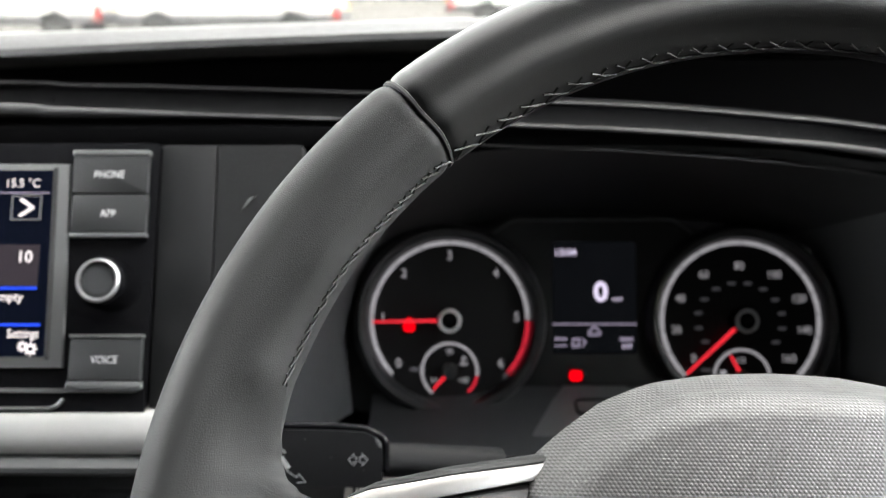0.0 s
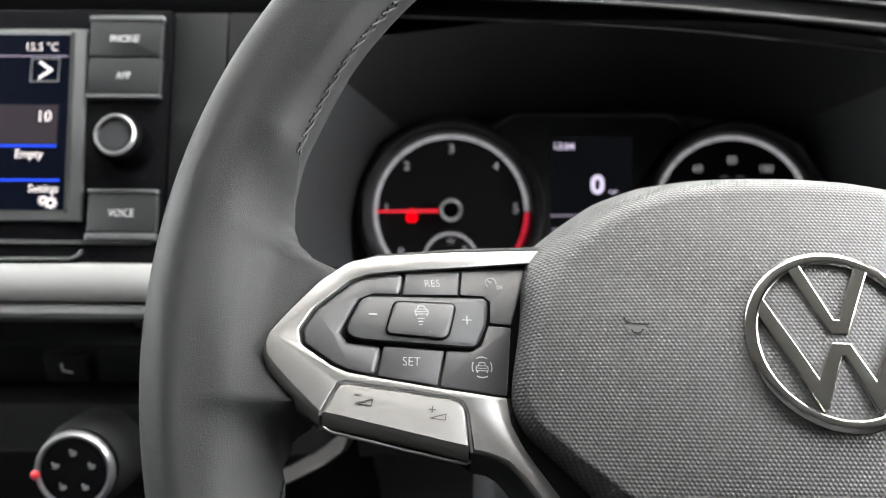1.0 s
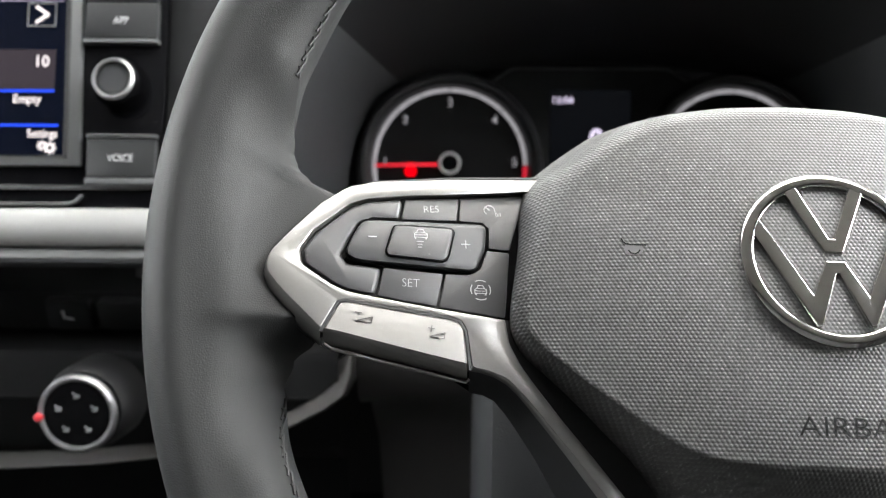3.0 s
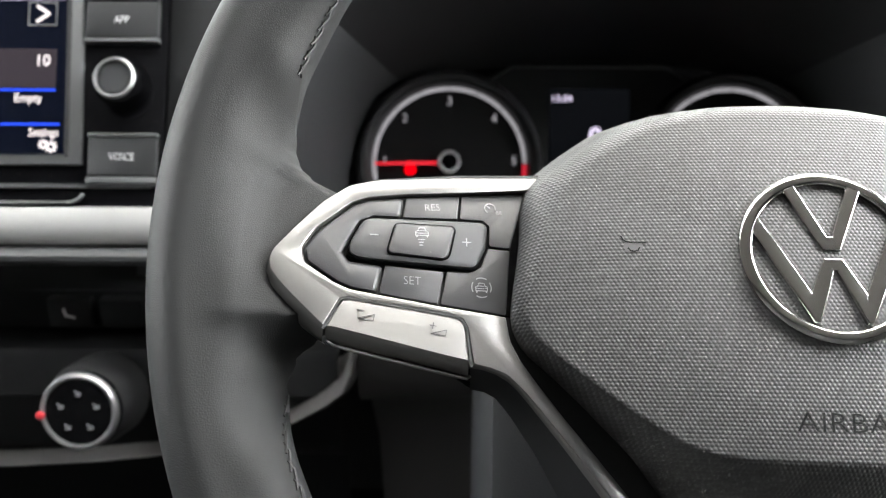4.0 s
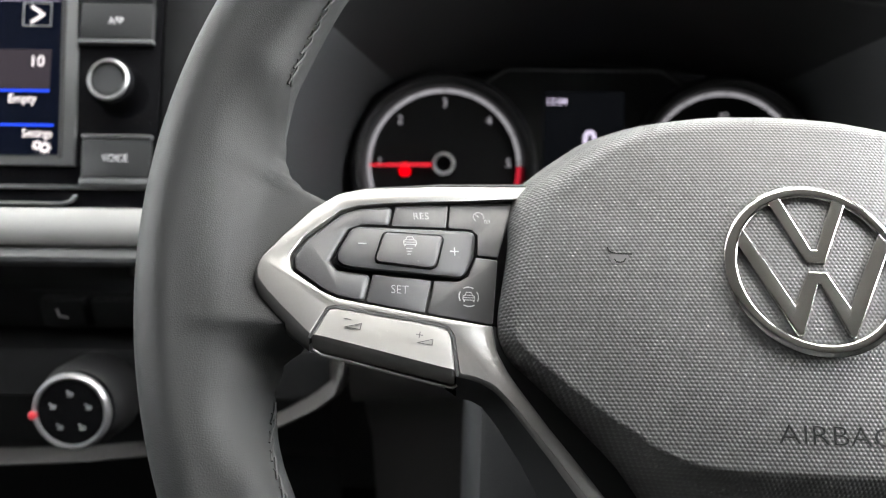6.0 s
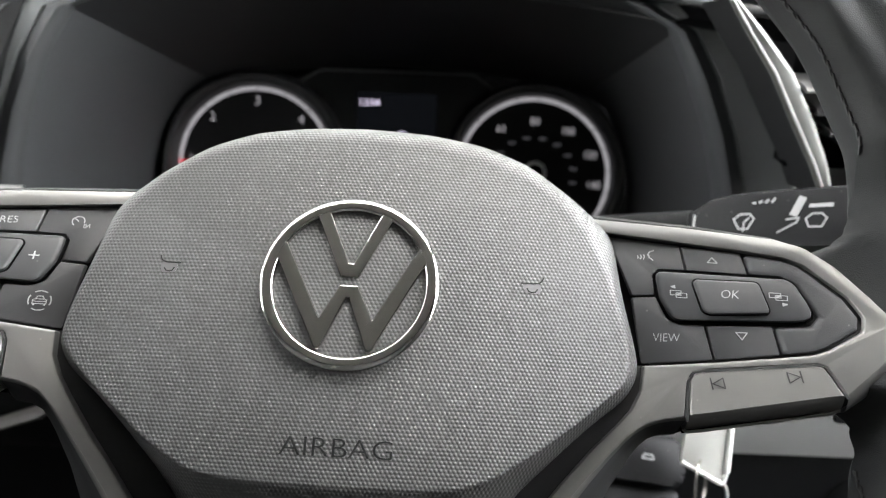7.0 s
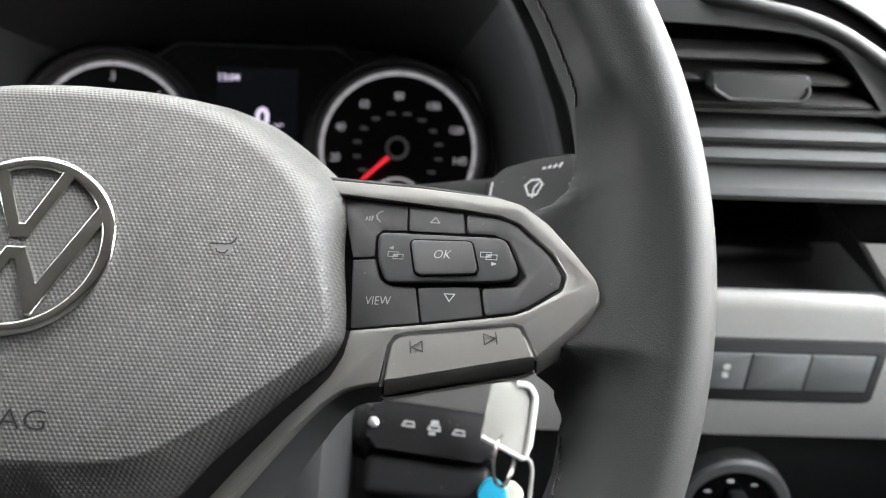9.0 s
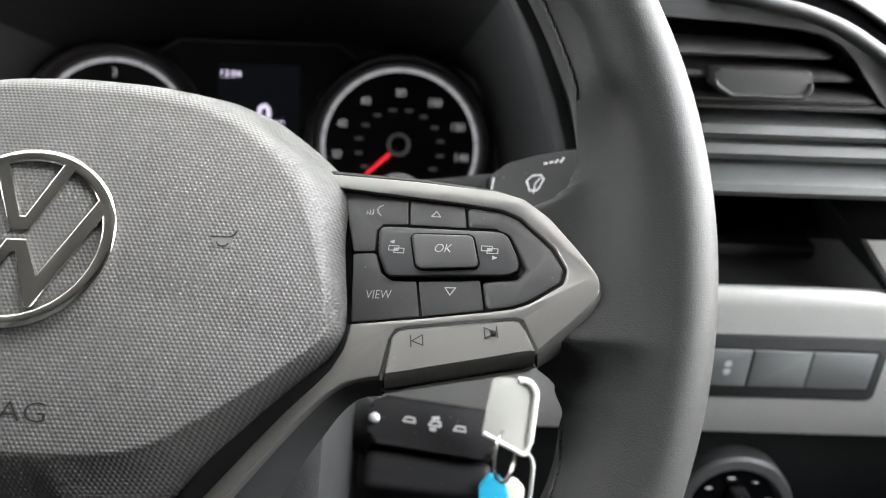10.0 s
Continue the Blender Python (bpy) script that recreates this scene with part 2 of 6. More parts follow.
def prism(pts, depth, bevel=0.0, seg=2, height=None, top=0.0, bm=None):
    """A plate with that outline; its upper face lies at top, or on the surface height(x, y) plus top."""
    own = bmesh.new()
    area = sum(pts[i - 1][0] * p[1] - p[0] * pts[i - 1][1] for i, p in enumerate(pts))
    if area < 0:
        pts = pts[::-1]
    up = [own.verts.new((x, y, 0)) for x, y in pts]
    low = [own.verts.new((x, y, -depth)) for x, y in pts]
    face = own.faces.new(up)
    own.faces.new(low[::-1])
    for i in range(len(pts)):
        own.faces.new((up[i - 1], low[i - 1], low[i], up[i]))
    if bevel:
        bmesh.ops.bevel(own, geom=list(face.edges), offset=bevel, segments=seg, profile=0.5, affect="EDGES", clamp_overlap=True)
    for v in own.verts:
        x, y, z = v.co
        v.co = Vector((x, y, z + top + (height(x, y) if height else 0))) * MM
    if bm is None:
        return own
    return join(bm, own)


def join(bm, other, m=None):
    """Adds the mesh other, moved by m, to bm."""
    index = {}
    for v in other.verts:
        index[v] = bm.verts.new(m @ v.co if m else v.co)
    for f in other.faces:
        try:
            bm.faces.new([index[v] for v in f.verts])
        except ValueError:
            pass
    other.free()
    return bm


def moved(bm, m):
    bmesh.ops.transform(bm, matrix=m, verts=bm.verts)
    return bm


def lathe(profile, n=48, bm=None, cap=True):
    """Turns (radius, height) pairs, in millimetres, round the z axis."""
    bm = bm or bmesh.new()
    rings = []
    for r, z in profile:
        rings.append([bm.verts.new(Vector((r * math.cos(2 * math.pi * i / n), r * math.sin(2 * math.pi * i / n), z)) * MM) for i in range(n)])
    for a, b in zip(rings, rings[1:]):
        for i in range(n):
            bm.faces.new((a[i - 1], a[i], b[i], b[i - 1]))
    if cap:
        bm.faces.new(rings[0][::-1])
        bm.faces.new(rings[-1])
    return bm


def band(cx, cy, r0, r1, a0, a1, z=0.0, thick=0.4, n=64, bm=None):
    """A flat arc between two radii and two angles in degrees."""
    bm = bm or bmesh.new()
    rows = []
    for i in range(n + 1):
        a = radians(a0 + (a1 - a0) * i / n)
        c, s = math.cos(a), math.sin(a)
        rows.append([bm.verts.new(Vector((cx + r * c, cy + r * s, h)) * MM) for r, h in ((r0, z - thick), (r0, z), (r1, z), (r1, z - thick))])
    for a, b in zip(rows, rows[1:]):
        for i in range(3):
            bm.faces.new((a[i], a[i + 1], b[i + 1], b[i]))
    bm.faces.new(rows[0])
    bm.faces.new(rows[-1][::-1])
    return bm


def stroke(bm, pts, width, z=0.0, closed=False, thick=0.12, height=None):
    """A line of that width drawn flat through the points."""
    pts = [Vector(p) for p in pts]
    pairs = list(zip(pts, pts[1:])) + ([(pts[-1], pts[0])] if closed else [])
    for a, b in pairs:
        d = (b - a)
        if d.length < 1e-6:
            continue
        d.normalize()
        o = Vector((-d.y, d.x)) * width / 2
        a2, b2 = a - d * width * 0.35, b + d * width * 0.35
        quad = [a2 - o, b2 - o, b2 + o, a2 + o]
        lift = lambda q: (height(q.x, q.y) if height else 0)
        up = [bm.verts.new(Vector((q.x, q.y, lift(q) + z)) * MM) for q in quad]
        low = [bm.verts.new(Vector((q.x, q.y, lift(q) + z - thick)) * MM) for q in quad]
        bm.faces.new(up)
        for i in range(4):
            bm.faces.new((up[i - 1], low[i - 1], low[i], up[i]))
    return bm


GLYPHS = {}


def lettering(text, size, x=0.0, y=0.0, z=0.0, height=None, bm=None, shear=0.0, stretch=1.0, turn=0.0, weight=0.0, thick=0.1):
    """The text in the built-in font, centred on x, y; size is the height of its capitals in millimetres."""
    key = (text, shear, weight)
    if key not in GLYPHS:
        cu = bpy.data.curves.new("lettering", "FONT")
        cu.body, cu.align_x, cu.align_y, cu.shear, cu.offset = text, "CENTER", "CENTER", shear, weight
        cu.resolution_u = 3
        ob = new("lettering", cu)
        dg = bpy.context.evaluated_depsgraph_get()
        me = bpy.data.meshes.new_from_object(ob.evaluated_get(dg))
        xs = [v.co.x for v in me.vertices]
        ys = [v.co.y for v in me.vertices]
        mid = ((min(xs) + max(xs)) / 2, (min(ys) + max(ys)) / 2)
        GLYPHS[key] = ([(v.co.x - mid[0], v.co.y - mid[1]) for v in me.vertices], [tuple(p.vertices) for p in me.polygons])
        bpy.data.objects.remove(ob)
        bpy.data.meshes.remove(me)
        bpy.data.curves.remove(cu)
    verts, faces = GLYPHS[key]
    bm = bm or bmesh.new()
    k = size / 0.69
    c, s = math.cos(radians(turn)), math.sin(radians(turn))
    made = []
    for px, py in verts:
        px, py = px * k * stretch, py * k
        qx, qy = x + c * px - s * py, y + s * px + c * py
        made.append(bm.verts.new(Vector((qx, qy, z + (height(qx, qy) if height else 0))) * MM))
    for f in faces:
        try:
            bm.faces.new([made[i] for i in f])
        except ValueError:
            pass
    return bm


def tube(path, radius, n=10, closed=False, bm=None):
    """A round bar along points in metres; radius in metres, one or one a point."""
    bm = bm or bmesh.new()
    path = [Vector(p) for p in path]
    rings = []
    last = None
    for i, p in enumerate(path):
        a = path[i - 1] if (i or closed) else p
        b = path[(i + 1) % len(path)] if (i + 1 < len(path) or closed) else p
        d = (b - a).normalized()
        if last is None:
            side = d.orthogonal().normalized()
        else:
            side = (last - d * last.dot(d)).normalized()
        last = side
        other = d.cross(side)
        r = radius[i] if isinstance(radius, (list, tuple)) else radius
        rings.append([bm.verts.new(p + r * (math.cos(2 * math.pi * k / n) * side + math.sin(2 * math.pi * k / n) * other)) for k in range(n)])
    pairs = list(zip(rings, rings[1:])) + ([(rings[-1], rings[0])] if closed else [])
    for a, b in pairs:
        for k in range(n):
            bm.faces.new((a[k - 1], a[k], b[k], b[k - 1]))
    if not closed:
        bm.faces.new(rings[0][::-1])
        bm.faces.new(rings[-1])
    return bm


def block(x0, x1, y0, y1, z0, z1, bevel=0.0, seg=2, bm=None):
    """A box between those planes, in metres, with rounded edges."""
    own = bmesh.new()
    v = [own.verts.new((x, y, z)) for z in (z0, z1) for y in (y0, y1) for x in (x0, x1)]
    for f in ((0, 2, 3, 1), (4, 5, 7, 6), (0, 1, 5, 4), (2, 6, 7, 3), (0, 4, 6, 2), (1, 3, 7, 5)):
        own.faces.new([v[i] for i in f])
    if bevel:
        bmesh.ops.bevel(own, geom=list(own.edges), offset=bevel, segments=seg, profile=0.5, affect="EDGES", clamp_overlap=True)
    return own if bm is None else join(bm, own)


def loft(sections, bm=None, closed=False, caps=True):
    """A skin over sections of equally many points in metres."""
    bm = bm or bmesh.new()
    rows = [[bm.verts.new(p) for p in s] for s in sections]
    for a, b in zip(rows, rows[1:]):
        n = len(a)
        for i in range(0 if closed else 1, n):
            bm.faces.new((a[i - 1], a[i], b[i], b[i - 1]))
    if caps and closed:
        bm.faces.new(rows[0][::-1])
        bm.faces.new(rows[-1])
    return bm


def table(x, rows):
    """Linear interpolation in (x, value) rows."""
    return float(np.interp(x, [r[0] for r in rows], [r[1] for r in rows]))


def smooth_table(x, rows):
    """Cosine interpolation in (x, value) rows."""
    if x <= rows[0][0]:
        return rows[0][1]
    for (a, p), (b, q) in zip(rows, rows[1:]):
        if x <= b:
            u = (x - a) / (b - a)
            return p + (q - p) * (0.5 - 0.5 * math.cos(math.pi * u))
    return rows[-1][1]

# ================= steering wheel =================
# local frame: x across the wheel, y up its face, z towards the driver
WHEEL = pose(0.1115, 0.1595, 0.8502, 90 - 36.8, 0, 0) @ pose(0, 0, 0, 0, 0, -1.2)
wheel = empty("steering_wheel", WHEEL, "black leather steering wheel with satin silver spokes and button pads", "steering wheel")
RIM_R, RIM_T = 176.6, 14.8


def spoke_h(x, y):
    """Height of the spoke's button face."""
    return -51 + 0.341 * abs(x) - 0.338 * y


INNER = [(-30, 160.0), (-21, 159.6), (-16.0, 157.6), (-13.4, 153), (-11.8, 146), (-10.3, 137), (-9.2, 128), (5.6, 128), (6.4, 136), (7.1, 144.5), (7.9, 150.5), (9.2, 155.0), (10.9, 157.4), (13.8, 159.0), (20, 159.6), (42, 158.6), (56, 158.2), (90, 157.6)]


def smoothstep(a, b, x):
    u = max(0.0, min(1.0, (x - a) / (b - a)))
    return u * u * (3 - 2 * u)


def rim_section(theta, shrink=0.0):
    """One section of the leather rim at that angle, swelling inwards where it meets a spoke."""
    c, s = math.cos(theta), math.sin(theta)
    elev = math.degrees(math.asin(s))
    inner = smooth_table(elev, INNER)
    pull = smooth_table(elev, [(-36, 0.0), (-24, 0.16), (-14.5, 0.8), (-10.5, 1.0), (6, 1.0), (9, 0.85), (19, 0.16), (32, 0.0)])
    t_rad = RIM_T - shrink
    out = []
    for i in range(72):
        phi = 2 * math.pi * i / 72
        cp, sp = math.cos(phi), math.sin(phi)
        if cp >= 0:
            rho, h = RIM_R + t_rad * cp, (t_rad + 0.6) * sp
        else:
            rho = RIM_R - (RIM_R - inner - shrink) * (-cp)
            h = (t_rad + 0.6) * math.copysign(math.sqrt(max(0.0, 1 - min(1.0, (RIM_R - rho) / (RIM_R - 158.6 - shrink)) ** 2)), sp)
            w = max(0.0, min(1.0, pull)) * smoothstep(174, 157.0, rho)
            face = spoke_h(rho * c, max(rho * s, -24)) - 0.8 * max(0.0, -24 - rho * s)
            end = (-cp) ** 10
            flat = (face - 2.0 - 5 * end) if sp >= 0 else (face - 14 + 7.0 * end)
            h = h * (1 - w) + flat * w
        if sp > 0.15:
            # shallow hollow and thumb ridge along the front of the rim
            h += (1.5 * math.exp(-((rho - 163.5) / 3.6) ** 2) - 2.0 * math.exp(-((rho - 173.0) / 4.4) ** 2)) * smoothstep(0.15, 0.5, sp) * (1 - 0.7 * w if cp < 0 else 1)
        out.append(Vector((rho * c - 1.2, rho * s, h)) * MM)
    return out


def rim_piece(a0, a1, step=0.5):
    n = int(round((a1 - a0) / step))
    rows = []
    for i in range(n + 1):
        edge = min(i, n - i) * step
        shrink = 1.3 * max(0.0, 1 - edge / 1.2) ** 2
        rows.append(rim_section(radians(a0 + (a1 - a0) * i / n), shrink))
    return loft(rows, closed=True)


SEAMS = (47.5, 132.5, 226.0, 314.0)
part("upper_leather", rim_piece(47.7, 132.3), LEATHER_UP, wheel, "smooth black leather wrap of the rim's top")
part("leather_grip", rim_piece(132.7, 225.8), LEATHER, wheel, "black grained leather grip")
part("leather_grip", rim_piece(-45.8, 47.3), LEATHER, wheel, "black grained leather grip")
part("lower_leather", rim_piece(226.2, 313.8), LEATHER_UP, wheel)
for a in SEAMS:
    th = radians(a)
    ring = [Vector(p) for p in rim_section(th, 0.9)]
    part("seam", tube(ring, 0.00085, 6, closed=True), SEAM, wheel, "dark seam between two pieces of leather")


def stitches(a0, a1, gap, reach):
    """Crossed threads along the inner edge of the rim."""
    bm = bmesh.new()
    n = int((a1 - a0) / gap)

    def on_edge(th, lift):
        sec = rim_section(th)
        k = (165.5 - 4.2 * lift) / 5
        p = sec[int(k)].lerp(sec[int(k) + 1], k - int(k))
        mid = Vector((RIM_R * math.cos(th) - 1.2, RIM_R * math.sin(th), 0)) * MM
        return p + (p - mid).normalized() * 0.0003

    for i in range(n):
        a = radians(a0 + (a1 - a0) * (i + 0.5) / n)
        da = radians(0.58 * gap)
        if abs(math.degrees(math.asin(math.sin(a)))) < 17:
            continue
        tube([on_edge(a - da, -reach), on_edge(a, 0), on_edge(a + da, reach)], 0.00042, 5, bm=bm)
        tube([on_edge(a - da * 0.1, reach), on_edge(a + da * 0.4, 0), on_edge(a + da * 0.95, -reach)], 0.00034, 5, bm=bm)
    return bm


for a0, a1, gap, reach in ((48, 132, 2.9, 1.6), (133, 226, 1.8, 1.0), (-46, 47, 1.5, 0.55)):
    tagged(part("stitching", stitches(a0, a1, gap, reach), THREAD, wheel, "crossed black thread stitching"), kind="stuff")

# ---- airbag cover ----
HALF_OUT = [(0, 55), (20, 54.3), (38, 51.8), (53, 46.2), (66, 37.0), (75, 29.5), (80.5, 24.5), (83.2, 18), (85.3, 0), (87.7, -16), (88, -23), (84.6, -30.4), (77.8, -37.8), (69.0, -47.2), (59.0, -58.6), (51.2, -68.2), (40.8, -81.6), (29, -95), (0, -100)]
HALF_CREASE = [(0, 44), (20, 43.4), (37, 41), (50, 36.2), (62, 28.0), (70, 18.5), (75.5, 6), (79.5, -7), (82.8, -18), (83.2, -25.5), (69.5, -37.2), (55, -48), (42.5, -55.8), (35, -58.2), (28, -58.8), (0, -59.2)]
MID = (0, -14)


def radial(half, a):
    """Distance from the cover's middle to the outline in the direction a."""
    pts = [Vector(p) for p in half] + [Vector((-x, y)) for x, y in half[-2:0:-1]]
    o, d = Vector(MID), Vector((math.cos(a), math.sin(a)))
    best = 0
    for p, q in zip(pts, pts[1:] + pts[:1]):
        e = q - p
        den = d.x * e.y - d.y * e.x
        if abs(den) < 1e-9:
            continue
        w = p - o
        t = (w.x * e.y - w.y * e.x) / den
        u = (w.x * d.y - w.y * d.x) / den
        if -1e-6 <= u <= 1 + 1e-6 and t > best:
            best = t
    return best


def cover_h(x, y):
    """The domed face of the cover, leaning back towards its top."""
    return 7.3 - 0.0021 * (y + 45) ** 2 - 0.00185 * x * x


def airbag_cover():
    n = 360
    angs = [2 * math.pi * i / n for i in range(n)]
    out = np.array([radial(HALF_OUT, a) for a in angs])
    cre = np.array([radial(HALF_CREASE, a) for a in angs])
    for arr in (out, cre):
        for _ in range(5):
            arr[:] = 0.25 * np.roll(arr, 1) + 0.5 * arr + 0.25 * np.roll(arr, -1)
    bm = bmesh.new()
    rings = []
    steps = [("in", s) for s in (0.12, 0.25, 0.4, 0.55, 0.7, 0.82, 0.91, 0.96, 0.985, 1.0)] + [("edge", s) for s in (0.04, 0.1, 0.2, 0.32, 0.45, 0.58, 0.7, 0.8, 0.88, 0.94, 0.98, 1.0)] + [("lip", 0.0), ("skirt", 0.0)]
    centre = bm.verts.new(Vector((*MID, cover_h(*MID))) * MM)
    for kind, s in steps:
        ring = []
        for i, a in enumerate(angs):
            c, sn = math.cos(a), math.sin(a)
            xo, yo = MID[0] + out[i] * c, MID[1] + out[i] * sn
            face = cover_h(xo, yo)
            edge = max(spoke_h(xo, yo) - 0.4, face - 13.0)
            drop = max(3.0, face - edge) * (1 + 1.10 * smoothstep(-22, -42, yo))
            low = smoothstep(-10, -30, yo)
            back = smoothstep(4, 30, yo)
            if kind == "in":
                rho, h = cre[i] * s, None
            elif kind == "edge":
                rho = cre[i] + (out[i] - cre[i]) * s
                soft = s - 0.03 * (1 - math.exp(-s * 20))
                h = drop * (s ** 2.2 * (1 - low) + soft * low) + 0.7 * max(0.0, (s - 0.88) / 0.12) ** 2
            elif kind == "lip":
                rho, h = out[i] + 0.1 + 2.6 * back, drop + 2.5 + 4.5 * back
            else:
                rho, h = out[i] - 1.5 * (1 - back) + 6.5 * back, drop + 14 + 4 * back
            x, y = MID[0] + rho * c, MID[1] + rho * sn
            z = cover_h(x, y) - (h or 0.0) if kind in ("in", "edge") else face - h
            ring.append(bm.verts.new(Vector((x, y, z)) * MM))
        rings.append(ring)
    for i in range(n):
        bm.faces.new((centre, rings[0][i - 1], rings[0][i]))
    for a, b in zip(rings, rings[1:]):
        for i in range(n):
            bm.faces.new((a[i - 1], b[i - 1], b[i], a[i]))
    return bm


cover = part("airbag_cover", airbag_cover(), AIRBAG, wheel, "dark grey airbag cover with a close dotted grain", smooth=60)
# dark colour paints the shade of sunk strokes; the marks lie on the surface
GROOVE_SHADE = shader("groove_shade_plastic", (0.010, 0.010, 0.010), 0.6, spec=0.15)
part("embossed_lettering", lettering("AIRBAG", 5.1, 1.1, -49.0, 0.12, height=cover_h, stretch=1.22, weight=-0.012), GROOVE_SHADE, cover, "lettering, the shade of its sunk strokes in the dark colour")
HORN_REST = shader("smooth_dark_plastic", (0.075, 0.075, 0.074), 0.4, mottle=0.04)
for sx in (-1, 1):
    bm = bmesh.new()
    x0 = 53.7 * sx
    f = -1 if sx > 0 else 1
    stroke(bm, [(x0 - 3.2 * f, 2.7), (x0 - 2.8 * f, 1.7), (x0 - 2.0 * f, 1.1), (x0 - 0.8 * f, 0.8), (x0 + 3.4 * f, 0.6)], 0.42, 0.16, height=cover_h)
    stroke(bm, [(x0 - 1.4 * f, -1.0), (x0 - 0.8 * f, -1.8), (x0 + 0.3 * f, -2.0), (x0 + 1.2 * f, -1.7), (x0 + 1.7 * f, -0.9)], 0.36, 0.16, height=cover_h)
    sign = part("horn_symbol", bm, GROOVE_SHADE, cover, "small horn symbol, its groove shade in the dark colour")
    rest = rounded([(x0 - 2.9 * f, 0.9), (x0 + 3.0 * f, 0.3), (x0 + 2.2 * f, -2.2), (x0 - 2.2 * f, -2.4)], 1.0, 3)
    part("horn_rest", prism(rest, 0.3, height=cover_h, top=0.09), HORN_REST, sign, "smooth patch round the horn symbol")

# ---- spokes ----
BEZEL = [(-77, 30.6), (-107, 26), (-130, 21.6), (-138, 18.6), (-145, 12), (-152, 2), (-157, -6), (-157.2, -10.5), (-154.4, -14.8), (-149.6, -19.6), (-140.9, -27.3),
         (-137.2, -18.6), (-135.2, -18.0), (-106, -20.9), (-102.4, -21.8), (-100.9, -24.6), (-99.1, -35.3), (-94.6, -36.0), (-89.2, -37.7), (-83.6, -42.4), (-72.4, -55.0), (-60.4, -69.6), (-44.5, -89.5),
         (-39.0, -88.5), (-55.4, -69.2), (-64.8, -57.8), (-73.2, -48.0), (-81.6, -38.4), (-85.2, -33.9), (-88.3, -28.0), (-89.6, -20.5),
         (-110, -18.6), (-127, -16.6), (-135, -15.6), (-139.2, -14), (-148.2, -8.4), (-149.3, -4), (-146.3, 2.4), (-137, 12.6), (-132, 15.2), (-121, 17.7), (-77, 26)]
BEZEL_R = [0, 12, 12, 8, 10, 12, 8, 6, 5, 6, 0.6, 1, 1, 3, 2.5, 3, 1.2, 8, 8, 10, 0, 0, 0, 0, 0, 0, 0, 8, 4, 4, 0.5, 2, 6, 4, 4, 3, 3, 5, 4, 6, 4, 0]
# lower edge of the silver trim from the rocker bar down the leg, and where its dark flank ends
LEG_EDGE = [((-100.2, -35.2), (-99.8, -41.0)), ((-96.6, -35.6), (-95.4, -41.6)), ((-93.0, -36.4), (-92.2, -43.0)), ((-89.2, -37.9), (-89.4, -45.8)), ((-86.2, -40.0), (-87.0, -48.8)), ((-83.2, -42.8), (-84.6, -52.4)),
            ((-78.0, -48.6), (-80.6, -58.2)), ((-72.4, -55.0), (-76.6, -65.4)), ((-60.4, -69.6), (-68.4, -80.0)), ((-44.5, -89.5), (-55.0, -100.0))]


def leg_shift(pts, sx):
    """The two legs leave the wheel's middle a little unevenly."""
    return [(x, y + 1.5 * sx * smoothstep(-33, -48, y)) for x, y in pts]


PADS = {
    "left_pad": ([(-121.7, 16.8), (-132, 14.4), (-136.4, 12), (-145.5, 2.1), (-148.4, -4.1), (-147.5, -7.9), (-138.9, -13.4), (-135, -14.9), (-127.6, -15.9), (-126.4, -7.2), (-136, -6.8), (-138.2, -4.2), (-134, 6.6), (-130.2, 8.8), (-122.3, 9.5)], 1.6),
    "top_button": ([(-121, 16.9), (-104.3, 20.0), (-104.7, 11.2), (-121.7, 9.5)], 0.7),
    "inner_top_button": ([(-103.7, 20.1), (-82.2, 24.2), (-87.9, 2.6), (-94.6, 2.6), (-94.6, 9.8), (-96.6, 11.6), (-104.1, 11.2)], 0.7),
    "bottom_button": ([(-125.8, -7.0), (-108.3, -7.2), (-110.0, -17.8), (-127.0, -15.9)], 0.7),
    "inner_bottom_button": ([(-107.6, -7.1), (-100.6, -6.8), (-97.2, -4.8), (-95.0, 1.9), (-87.9, 1.9), (-89.3, -19.7), (-109.3, -17.9)], 0.7),
}
ROCKER = [(-133.0, 8.0), (-95.0, 11.1), (-95.6, 1.5), (-98.6, -6.0), (-138.4, -6.0)]
ROCKER_R = [4.5, 2.5, 6.0, 3.5, 4.5]
CENTRE = [(-123.6, 6.9), (-106.2, 7.9), (-105.2, 6.6), (-107.0, -3.0), (-109.0, -4.1), (-124.6, -3.8), (-125.4, -2.4)]


def inset(pts, d):
    """The outline drawn in by d."""
    area = sum(pts[i - 1][0] * p[1] - p[0] * pts[i - 1][1] for i, p in enumerate(pts))
    f = 1 if area > 0 else -1
    out = []
    for i, p in enumerate(pts):
        p = Vector(p)
        a, b = (p - Vector(pts[i - 1])).normalized(), (Vector(pts[(i + 1) % len(pts)]) - p).normalized()
        n = (Vector((-a.y, a.x)) + Vector((-b.y, b.x))) * f
        k = max(0.35, n.length / 2)
        out.append(tuple(p + n.normalized() * d / k))
    return out


